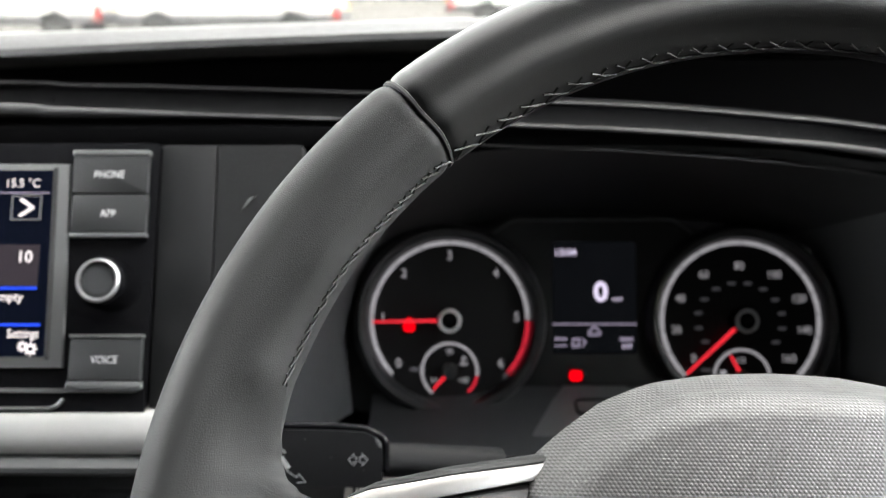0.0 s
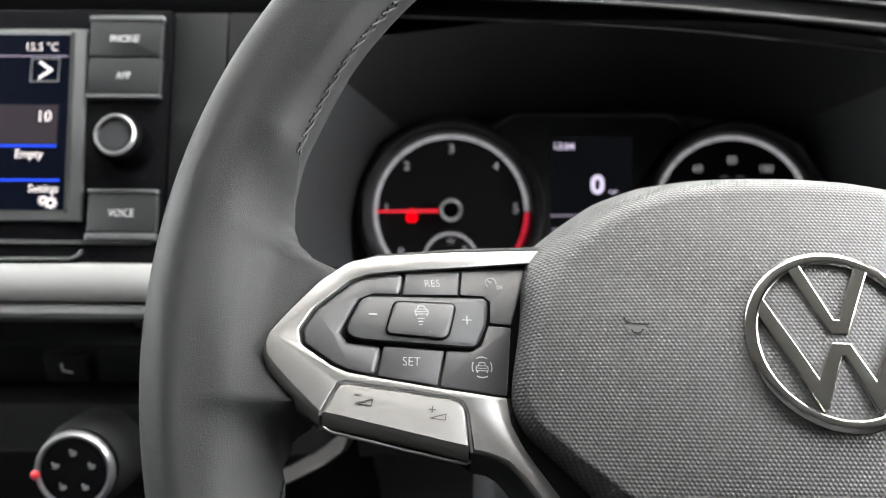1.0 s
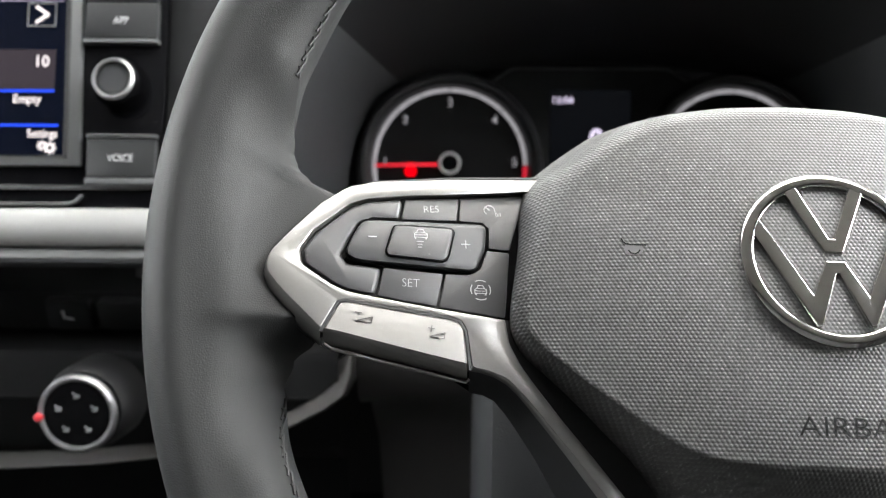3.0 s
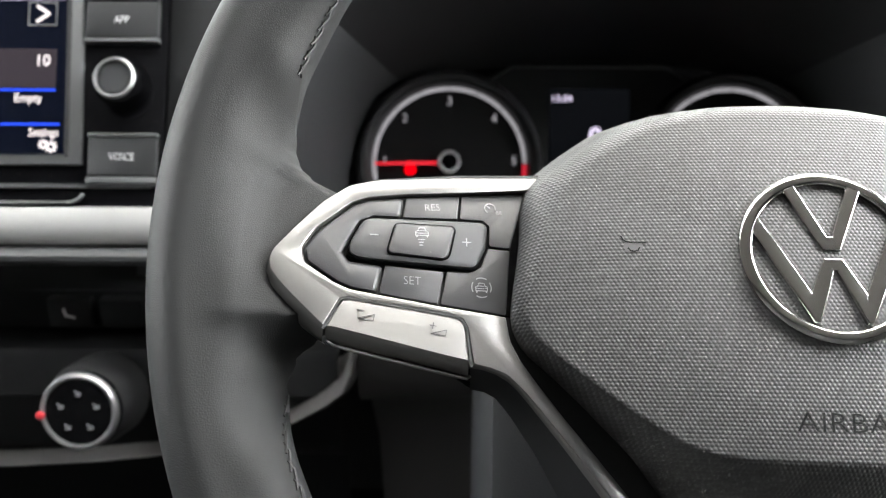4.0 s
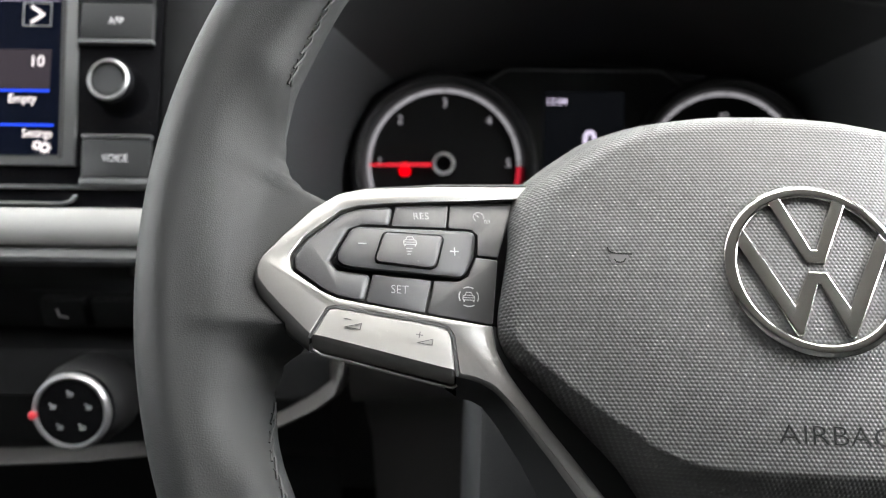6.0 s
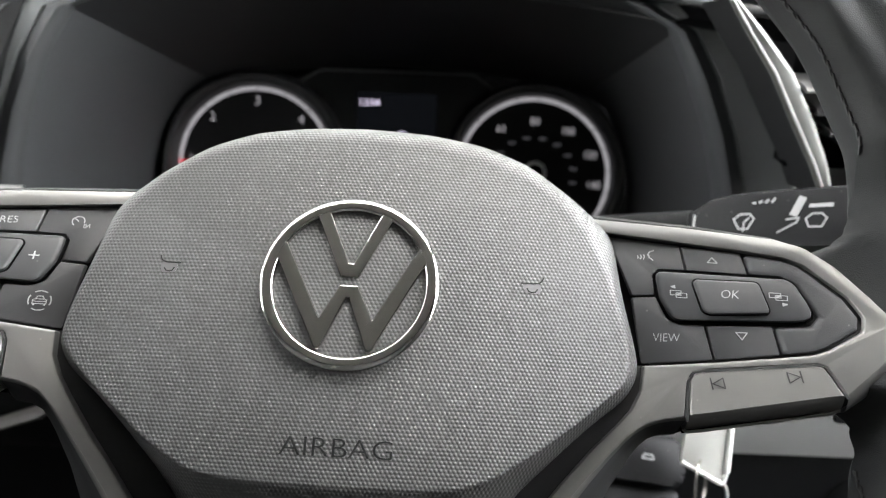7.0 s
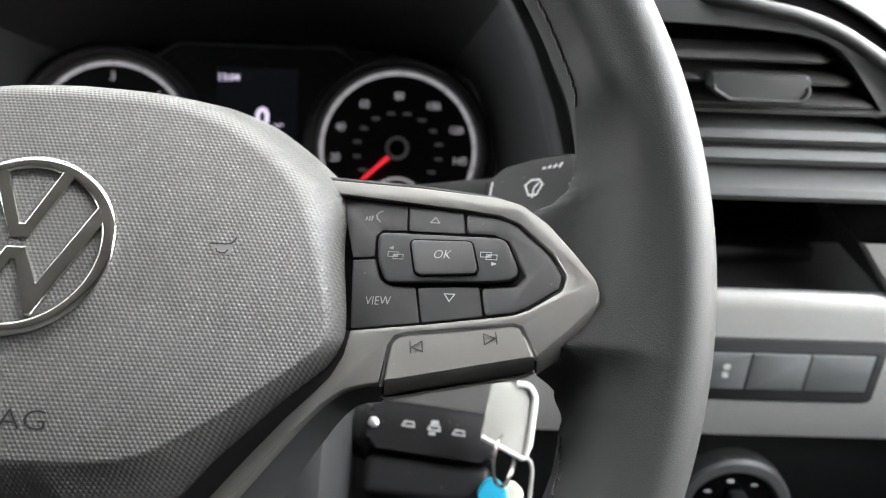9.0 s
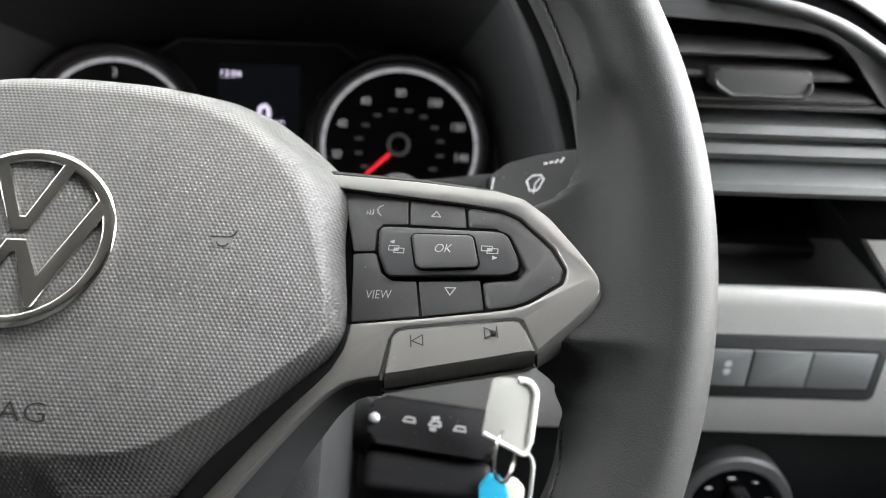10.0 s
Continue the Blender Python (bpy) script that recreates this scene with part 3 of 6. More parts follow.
def plate(pts, radii, depth, bevel, height, top=0.0, n=4):
    """A plate with rounded corners and a crisp rounded chamfer round its upper face."""
    bm = bmesh.new()
    rings = []
    for d, z in ((0.0, -depth), (0.0, -bevel), (0.30 * bevel, -0.30 * bevel), (bevel, 0.0)):
        rad = [max(0.05, q - d) if q > 0 else 0 for q in (radii if isinstance(radii, (list, tuple)) else [radii] * len(pts))]
        out = rounded(inset(pts, d) if d else pts, rad, n)
        rings.append([bm.verts.new(Vector((x, y, z + top + height(x, y))) * MM) for x, y in out])
    for a, b in zip(rings, rings[1:]):
        for i in range(len(a)):
            bm.faces.new((a[i - 1], a[i], b[i], b[i - 1]))
    bm.faces.new(rings[-1])
    bm.faces.new(rings[0][::-1])
    return bm


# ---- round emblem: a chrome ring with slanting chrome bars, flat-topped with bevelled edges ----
EMX, EMY = 0.5, -2.9


def emblem_h(x, y):
    return cover_h(EMX, EMY) - 0.0042 * (EMY + 45) * (y - EMY) - 0.35


bm = bmesh.new()
rows = []
for r, z in ((21.9, -2.5), (21.9, 0.35), (22.15, 0.75), (22.7, 1.05), (24.1, 1.12), (25.0, 0.9), (25.6, 0.35), (25.75, -2.5)):
    row = []
    for k in range(128):
        c, sn = math.cos(2 * math.pi * k / 128), math.sin(2 * math.pi * k / 128)
        x, y = EMX + r * c, EMY + r * sn
        row.append(Vector((x, y, emblem_h(x, y) + z)) * MM)
    rows.append(row)
emblem = part("emblem_ring", loft(rows, closed=True, caps=False), CHROME, wheel, "polished chrome emblem ring")
UPPER_BAR = [(-10.9, 17.2), (-7.3, 18.9), (-0.2, 2.7), (1.2, 2.7), (8.3, 18.9), (11.9, 17.2), (3.1, -1.7), (-2.1, -1.7)]
LOWER_BAR = [(-21.6, 4.4), (-19.1, 8.8), (-7.1, -14.0), (-2.1, -4.0), (3.1, -4.0), (8.1, -14.0), (20.1, 8.8), (22.6, 4.4), (8.5, -22.8), (6.8, -22.8), (0.9, -8.0), (0.1, -8.0), (-5.8, -22.8), (-7.5, -22.8)]
for pts in (UPPER_BAR, LOWER_BAR):
    bm = plate(pts, 0.25, 3.2, 0.45, emblem_h, 1.0, 2)
    part("emblem_bar", bm, BAR_CHROME, emblem, "polished chrome bar", smooth=15)


def mirror(pts, sx):
    return [(-sx * x, y) for x, y in pts]


def pad_h(x, y):
    """The button face, gently domed from its upper to its lower edge."""
    return spoke_h(x, y) - 0.0042 * (y - 2) ** 2


def volume_bar(sx):
    """The silver bar under the buttons: a flat upper face and a lower face that turns under."""
    cols = [(-137.2, -20.0), (-136.4, -19.1), (-134.6, -18.7), (-106.6, -21.6), (-103.8, -22.2), (-102.2, -23.5), (-101.6, -25.4)]
    crease = [(-140.1, -27.0), (-139.4, -26.9), (-137.2, -27.2), (-106.0, -33.4), (-103.2, -33.9), (-101.3, -34.2), (-100.6, -34.3)]
    rim = [-0.5, -0.1, 0, 0, 0, -0.1, -0.5]
    rows = [[(x, y, z - 0.45) for (x, y), z in zip(cols, rim)], [(x, y - 0.5, z - 0.08) for (x, y), z in zip(cols, rim)]]
    for u in (0.25, 0.6, 1.0):
        rows.append([(a[0] + (b[0] - a[0]) * u, a[1] + (b[1] - a[1]) * u, z + 0.25 * u) for a, b, z in zip(cols, crease, rim)])
    for d, drop in ((0.5, -0.2), (1.1, -0.75), (2.0, -1.9), (3.0, -3.5), (3.9, -5.2), (4.3, -6.4), (4.3, -10.0)):
        rows.append([(x - 0.10 * d * (1 if k < 3 else -0.3), y - d, z + drop) for k, ((x, y), z) in enumerate(zip(crease, rim))])
    top = [(x, y + 0.15, -6) for x, y, z in rows[0]]
    secs = [[Vector((-sx * x, y, spoke_h(x, y) + z)) * MM for x, y, z in r] for r in [top] + rows]
    bm = loft(secs)
    for side in (0, -1):
        ring = [Vector((-sx * r[side][0], r[side][1], spoke_h(r[side][0], r[side][1]) - 9)) * MM for r in [top] + rows]
        edge = [s[side] for s in secs]
        loft([edge, ring], bm)
    return bm


def spoke(sx):
    """One spoke; sx is -1 for the passenger's side, 1 for the driver's door side."""
    bz = part("spoke_bezel", plate(mirror(leg_shift(BEZEL, sx), sx), BEZEL_R, 9.0, 0.45, spoke_h, n=5), SILVER, wheel, "satin silver spoke trim")
    for name, mat, steps, note in (("trim_edge", SILVER, ((-0.06, -0.22), (0.02, -0.45), (0.09, -1.2), (0.16, -2.4)), "rounded lower edge of the silver trim"),
                                   ("leg_flank", FLANK, ((0.14, -2.2), (0.18, -3.2), (0.45, -7.0), (0.75, -11.0), (1.0, -14.5)), "dark smooth flank under the silver trim")):
        secs = []
        for u, dz in steps:
            row = [(p[0] + (q[0] - p[0]) * u, p[1] + (q[1] - p[1]) * u) for p, q in LEG_EDGE]
            secs.append([Vector((-sx * x, y, spoke_h(x, y) + dz)) * MM for x, y in leg_shift(row, sx)])
        part(name, loft(secs), mat, bz, note, smooth=60)
    tip = [((-157.2, -8.5), (-158.0, -8.2)), ((-156.6, -11.6), (-158.6, -12.4)), ((-154.0, -15.2), (-157.2, -17.6)), ((-149.6, -19.6), (-152.0, -23.2)), ((-145.2, -23.5), (-147.2, -27.2)), ((-140.7, -27.4), (-141.2, -31.4))]
    secs = [[Vector((-sx * (p[0] + (q[0] - p[0]) * u), p[1] + (q[1] - p[1]) * u, spoke_h(*p) + dz)) * MM for u, dz in ((-0.15, 0.02), (0.1, -0.15), (0.35, -0.75), (0.65, -1.8), (0.9, -3.0), (1.0, -4.2), (0.95, -8.0))] for p, q in tip]
    part("tip_edge", loft(secs), SILVER, bz, "rounded lower edge of the silver trim", smooth=60)
    core = [(-70, 31), (-107, 25.6), (-130, 21), (-138, 17.5), (-150, 3), (-156, -8), (-156, -16), (-140.5, -28), (-134, -30.5), (-101, -36), (-93, -36), (-88, -38), (-82, -43), (-72, -54), (-60, -68), (-43.5, -88), (-30, -92), (-60, -50), (-70, -10)]
    part("spoke_core", prism(rounded(mirror(core, sx), 3, 3), 20.0, height=spoke_h, top=-3.0), BLACKSOFT, wheel, "matt black spoke core")
    upper = [(-77, 30.4), (-107, 25.8), (-130, 21.4), (-136, 19.5)]
    secs = [[Vector((-sx * x, y + dy * k, spoke_h(x, y) + dz)) * MM for (x, y), k in zip(upper, (1.0, 0.9, 0.6, 0.2))] for dy, dz in ((-0.6, -1.4), (0.8, -1.2), (1.8, -2.0), (3.0, -6.0), (3.6, -16.0))]
    part("spoke_ridge", loft(secs), LEATHER, wheel, "dark grained ridge above the silver trim")
    # underside of the lower leg, flaring back
    leg = [(-108, -36.5)] + [q for p, q in LEG_EDGE]
    secs = [[Vector((-sx * (x + dx), y + dx, spoke_h(x, y) + dz)) * MM for x, y in leg_shift(leg, sx)] for dx, dz in ((0.2, -14.3), (1.0, -18.0), (5.0, -25.0), (12.0, -34.0))]
    part("spoke_back", loft(secs), BLACKSOFT, wheel, "dark grained rear of the lower spoke")
    bar = part("volume_bar", volume_bar(sx), SILVER, wheel, "satin silver rocker bar with black symbols", smooth=20)
    low = [(-140.4, -30.6, -5.0), (-138.4, -31.9, -5.9), (-105.0, -38.6, -6.4), (-101.0, -39.2, -6.4), (-99.9, -38.4, -5.6)]
    part("lower_edge", tube([Vector((-sx * x, y, spoke_h(x, y) + z)) * MM for x, y, z in low], 0.0005, 8), SILVER, bar, "thin bright lower edge")
    under = [[Vector((-sx * x, y - dy, spoke_h(x, y) + dz)) * MM for x, y in ((-139.5, -31.6), (-120, -35.6), (-100.0, -39.4))] for dy, dz in ((0.3, -6.6), (0.4, -7.6), (-4.0, -12.0))]
    part("under_face", loft(under), GLOSS, bar, "gloss black underside")
    for name, (pts, rad) in PADS.items():
        part(name, plate(mirror(inset(pts, 0.04), sx), rad, 5.0, 1.3 if name == "left_pad" else 0.4, spoke_h if name == "left_pad" else pad_h, -0.6 if name == "left_pad" else -0.5, 3), BUTTON, wheel, "matt black button")
    part("rocker", plate(mirror(inset(ROCKER, 0.15), sx), ROCKER_R, 4.0, 1.3, spoke_h, 0.9), GLOSS_SOFT, wheel, "raised black rocker frame")
    part("centre_button", plate(mirror(inset(CENTRE, 0.3), sx), 2.0, 3.0, 0.8, spoke_h, 2.2, 5), BUTTON, wheel, "raised black centre button")
    # plates in the shade black show through the gaps
    part("rocker_gap", prism(rounded(mirror(inset(ROCKER, -0.25), sx), ROCKER_R, 4), 1.4, height=spoke_h, top=-0.38), SHADE_BLACK, wheel, "black gap round the rocker")
    part("centre_gap", prism(rounded(mirror(inset(CENTRE, -0.22), sx), 2.4, 5), 0.6, height=spoke_h, top=0.98), SHADE_BLACK, wheel, "black gap round the centre button")
    seam = bmesh.new()
    stroke(seam, mirror([(-140.7, -27.6), (-137.1, -18.9), (-135.0, -18.3), (-106.2, -21.2), (-102.9, -22.0), (-101.2, -24.8), (-99.7, -36.0)], sx), 0.7, 0.12, height=spoke_h)
    part("bar_gap", seam, BLACKSOFT, wheel, "thin black gap round the rocker bar")
    gap = [(-76, 27), (-85.5, 23.0), (-90.0, 2), (-91.6, -19.8), (-80, -20.6), (-76, 0)]
    part("dark_edge", prism(mirror(gap, sx), 6.0, 0.2, 1, height=spoke_h, top=-2.6), SHADE_BLACK, wheel, "black strip for the shaded gap beside the airbag cover")


GLOSS_SOFT = shader("satin_black_plastic", (0.026, 0.0265, 0.0275), 0.42, spec=0.35, grain=0.05, scale=3000, dust=0.2)
spoke(-1)
spoke(1)


def symbol(draw, material=WHITE_PRINT, top=0.0, label=""):
    bm = bmesh.new()
    draw(bm, lambda pts, w=0.36, closed=False: stroke(bm, pts, w, top, closed, height=pad_h if top == LIFT else spoke_h))
    part("symbol", bm, material, wheel, label)


def face_text(text, size, x, y, top, shear=0.0, stretch=0.9, turn=0.0):
    part("button_lettering", lettering(text, size, x, y, top, height=pad_h if top == LIFT else spoke_h, shear=shear, stretch=stretch, turn=turn, weight=-0.016), WHITE_PRINT, wheel, "white printed lettering")


def at(cx, cy, pts, turn=0.0, k=1.0):
    c, s = math.cos(radians(turn)) * k, math.sin(radians(turn)) * k
    return [(cx + c * x - s * y, cy + s * x + c * y) for x, y in pts]


def arc(r, a0, a1, n=8, cx=0.0, cy=0.0, ry=None):
    return [(cx + r * math.cos(radians(a0 + (a1 - a0) * i / n)), cy + (ry or r) * math.sin(radians(a0 + (a1 - a0) * i / n))) for i in range(n + 1)]


LIFT = -0.28
face_text("RES", 2.5, -112.7, 14.5, LIFT, turn=9)
face_text("SET", 2.6, -117.6, -11.1, LIFT, turn=2)
face_text("VIEW", 2.6, 96.9, -11.2, LIFT, turn=0, stretch=0.85, shear=0.1)
face_text("OK", 2.7, 115.0, 2.6, 2.3, shear=0.2, turn=-3)
CAR = [(-1.9, -1.1), (-1.9, 0.2), (-1.2, 0.5), (-0.8, 1.5), (0.8, 1.5), (1.2, 0.5), (1.9, 0.2), (1.9, -1.1)]
CAR_LAMPS = [(-1.8, -0.2), (-0.9, -0.35), (0.9, -0.35), (1.8, -0.2)]


def car_front(cx, cy, line, turn=4, k=1.0):
    line(at(cx, cy, CAR, turn, k), 0.23 * k, True)
    line(at(cx, cy, CAR_LAMPS, turn, k), 0.18)
    line(at(cx, cy, [(-1.2, 0.5), (1.2, 0.5)], turn, k), 0.16)
    for x in (-1.55, 1.55):
        line(at(cx, cy, [(x, -1.1), (x, -1.6)], turn, k), 0.4)


def draw_distance(bm, line):
    car_front(-115.4, 4.4, line, 5, 1.0)
    for i, w in enumerate((1.5, 1.0, 0.7)):
        line(at(-115.4, 1.9 - 0.95 * i, [(-w / 2 * 1.3, 0), (w / 2 * 1.3, 0)], 5), 0.26)


symbol(draw_distance, top=2.32, label="white printed symbol of a car with distance marks")


def draw_cruise(bm, line):
    line(at(-94.2, 16.8, arc(1.8, -20, 230), 8), 0.26)
    line(at(-94.2, 16.8, [(0, 0), (-1.0, 1.0)], 8), 0.3)
    lettering("0/I", 1.5, -91.4, 15.4, LIFT, height=pad_h, bm=bm, turn=8, stretch=0.9)


symbol(draw_cruise, top=LIFT, label="white printed speed control symbol")


def draw_lane(bm, line):
    car_front(-96.9, -11.4, line, 3, 0.95)
    for a in ((60, 120), (240, 300)):
        line(at(-96.9, -11.4, arc(3.1, *a), 3), 0.3)
    for a in ((150, 205), (-25, 30)):
        line(at(-96.9, -11.4, arc(3.0, *a), 3), 0.3)


symbol(draw_lane, top=LIFT, label="white printed symbol of a car between arcs")
symbol(lambda bm, line: line(at(-129.4, 2.2, [(-1.1, 0), (1.1, 0)], 4), 0.34), top=1.05, label="white minus sign")
symbol(lambda bm, line: (line(at(-101.7, 2.9, [(-1.3, 0), (1.3, 0)], 4), 0.36), line(at(-101.7, 2.9, [(0, -1.3), (0, 1.3)], 4), 0.36)), top=1.05, label="white plus sign")


def draw_volume(cx, cy, plus):
    def inner(bm, line):
        line(at(cx, cy, [(-2.0, -0.9), (2.2, -0.9), (2.2, 0.9)], -6), 0.22, True)
        line(at(cx - 1.6, cy + 1.7, [(-0.9, 0), (0.9, 0)], -6), 0.26)
        if plus:
            line(at(cx - 1.6, cy + 1.7, [(0, -0.9), (0, 0.9)], -6), 0.26)
    return inner


symbol(draw_volume(-129.7, -23.4, False), BLACK_PRINT, 0.42, "black printed volume symbol")
symbol(draw_volume(-109.4, -26.5, True), BLACK_PRINT, 0.42, "black printed volume symbol")


def draw_skip(cx, cy, f):
    def inner(bm, line):
        line(at(cx, cy, [(-1.7 * f, 0), (1.3 * f, 1.5), (1.3 * f, -1.5)], 6), 0.3, True)
        line(at(cx, cy, [(-2.0 * f, 1.6), (-2.0 * f, -1.6)], 6), 0.34)
    return inner


symbol(draw_skip(109.2, -24.9, 1), BLACK_PRINT, 0.42, "black printed skip symbol")
symbol(draw_skip(128.4, -22.3, -1), BLACK_PRINT, 0.42, "black printed skip symbol")
symbol(lambda bm, line: line(at(112.5, 14.6, [(-1.4, -0.8), (1.4, -0.8), (0, 1.1)], -6), 0.28, True), top=LIFT, label="white outlined arrow")
symbol(lambda bm, line: line(at(117.5, -10.1, [(-1.5, 0.9), (1.5, 0.9), (0, -1.3)], -2), 0.28, True), top=LIFT, label="white outlined arrow")


def draw_page(cx, cy, f):
    def inner(bm, line):
        for ox, oy in ((-0.8, 0.42), (0.8, -0.42)):
            line(at(cx + ox, cy + oy, [(-1.5, -0.75), (1.5, -0.75), (1.5, 0.75), (-1.5, 0.75)], -4), 0.2, True)
        for q in (-0.35, 0.0, 0.35):
            line(at(cx, cy, [(-0.5 + q, -0.3), (0.5 + q, 0.3)], 0), 0.22)
        ax, ay = cx - 1.3 * f, cy + 2.5 * f
        line(at(ax, ay, [(-0.6 * f, 0), (0.45 * f, 0.42), (0.45 * f, -0.42)], 0), 0.3, True)
        line(at(ax, ay, [(-0.3 * f, 0), (0.45 * f, 0)], 0), 0.4)
    return inner


symbol(draw_page(101.1, 2.8, 1), top=1.05, label="white printed page symbol")
symbol(draw_page(128.2, 2.1, -1), top=1.05, label="white printed page symbol")


def draw_voice(bm, line):
    cx, cy = 93.2, 16.8
    line(at(cx + 1.5, cy, [(0.9, 2.0), (-0.3, 1.2), (-0.8, 0.1), (-0.3, -0.2), (-0.4, -0.9), (0.2, -1.2), (0.9, -1.9)], -8), 0.28)
    for i in range(3):
        line(at(cx - 0.6 - 0.9 * i, cy - 0.6, [(0, -0.9 + 0.2 * i), (0.25, 0), (0, 0.9 - 0.2 * i)], -10), 0.28)


symbol(draw_voice, top=LIFT, label="white printed voice symbol")

# ================= instrument cluster =================
# local frame: x across, y up the dial face, z towards the driver; the dials' centres lie on y = 0
CLUSTER = pose(0.1015, 0.4751, 0.7769, 66, 0, 0)
cluster = empty("instrument_cluster", CLUSTER, "instrument cluster with two white-ringed dials and a small display", "instrument panel")
TACH, SPEEDO = -97.5, 98.0


def on_face(x):
    return pose(x * MM, 0, 0)


def polar(cx, r, a, ry=None, cy=0.0):
    return cx + r * math.cos(radians(a)), cy + (ry or r) * math.sin(radians(a))


plate = [(-166, -62), (166, -62), (166, 20), (150, 48), (118, 58), (72, 62), (52, 70), (-52, 70), (-72, 62), (-118, 58), (-150, 48), (-166, 20)]
part("cluster_plate", prism(rounded(plate, 12, 5), 6.0, 0.8, 2, top=-3.0), PANEL, cluster, "dark cluster back plate")
arch = [(-64, -44), (64, -44), (64, 30), (70, 54), (54, 66), (-54, 66), (-70, 54), (-64, 30)]
part("centre_panel", prism(rounded(arch, 9, 6), 3.0, 1.2, 3, top=0.6), PANEL, cluster, "smoked centre panel with an arched top edge")
rim = rounded([(-72, 56), (-54, 68), (54, 68), (72, 56)], [0, 10, 10, 0], 6)
part("panel_arch", tube([Vector((x, y, 1.2)) * MM for x, y in rim], 0.0009, 8), LIPGREY, cluster, "faint arched edge")


def dial(cx, kind):
    g = part(kind, moved(lathe([(0.01, 1.2), (58, 1.2), (58, -2)], 72), on_face(cx)), FACE, cluster, "black dial face")
    prof = [(54.5, 1.2), (55.5, 7.0), (57.5, 11.0), (60.5, 11.8), (63.5, 9.0), (65.0, 3.0), (65.5, -3.0)]
    part("dial_bezel", moved(lathe(prof, 96, cap=False), on_face(cx)), BEZEL_BLACK, g, "raised black dial bezel")
    return g


BEZEL_BLACK = shader("satin_black_bezel", (0.014, 0.014, 0.015), 0.33)
RING_GREY = shader("bezel_highlight_ring", (0.50, 0.50, 0.51), 0.35, metal=0.3)
tach = dial(TACH, "rev_counter")
speedo = dial(SPEEDO, "speedometer")
for g, cx in ((tach, TACH), (speedo, SPEEDO)):
    if g is tach:
        part("scale_ring", band(cx, 0, 51.2, 54.0, 0.5, 223, 2.2, 1.0, 90), DIAL_WHITE, g, "lit white scale ring")
        part("red_zone", band(cx, 0, 51.2, 54.0, -42, -0.5, 2.2, 1.0, 24), DIAL_RED, g, "red end of the scale")
        part("scale_end", band(cx, 0, 51.2, 54.0, -46.5, -43, 2.2, 1.0, 4), DIAL_DIM, g)
    else:
        part("scale_ring", band(cx, 0, 51.2, 54.0, -44, 224, 2.2, 1.0, 110), DIAL_WHITE, g, "lit white scale ring")
    for k in range(13 if g is tach else 17):
        a = 220.5 - k * (21.75 if g is tach else 16.6)
        part("tick_mark", stroke(bmesh.new(), [polar(cx, 49.0, a), polar(cx, 54.0, a)], 0.55, 2.45), BLACK_PRINT, g)
    hub = moved(lathe([(8.4, 2), (8.4, 12.5), (7.6, 14.2), (6.0, 14.6), (5.6, 12.6), (0.01, 12.4)], 40), on_face(cx))
    hub_ob = part("needle_hub", hub, GLOSS, g, "black needle hub with a metal rim")
    part("hub_rim", moved(lathe([(5.6, 14.5), (6.2, 15.0), (7.3, 14.8), (7.9, 13.9)], 40, cap=False), on_face(cx)), RING_GREY, hub_ob, "bright hub rim")

for k, text in enumerate("0123456"):
    x, y = polar(TACH, 45.2, 220.5 - 43.5 * k, 44.0)
    part("numeral", lettering(text, 6.0, x, y, 2.2, weight=0.0), DIAL_WHITE, tach, "white numeral")
part("unit_mark", prism([(TACH - 27, -34.2), (TACH - 20, -34.2), (TACH - 20, -31.6), (TACH - 27, -31.6)], 0.3, top=1.9), DIAL_DIM, tach)
for k in range(9):
    x, y = polar(SPEEDO, 43.6, 222.8 - 33.2 * k, 37.0)
    part("numeral", lettering(str(20 * k), 5.2, x, y, 2.2, stretch=0.9, weight=0.0), DIAL_WHITE, speedo, "white numeral")
for k in range(12):
    x, y = polar(SPEEDO, 28.5, 214 - 22.6 * k, 25.5)
    part("inner_mark", prism([(x - 2.6, y - 1.0), (x + 2.6, y - 1.0), (x + 2.6, y + 1.0), (x - 2.6, y + 1.0)], 0.3, top=1.8), DIAL_DIM, speedo)
part("unit_mark", prism([(SPEEDO - 27, -34.2), (SPEEDO - 20, -34.2), (SPEEDO - 20, -31.9), (SPEEDO - 27, -31.9)], 0.3, top=1.9), DIAL_DIM, speedo)


def needle(cx, a, r0, r1, w0, w1, z, parent, cy=0.0):
    d = Vector((math.cos(radians(a)), math.sin(radians(a))))
    o = Vector((-d.y, d.x))
    c = Vector((cx, cy))
    pts = [c + d * r0 + o * w0 / 2, c + d * r0 - o * w0 / 2, c + d * r1 - o * w1 / 2, c + d * r1 + o * w1 / 2]
    part("needle", prism([tuple(p) for p in pts], 1.4, 0.3, 2, top=z), NEEDLE, parent, "glowing red needle")


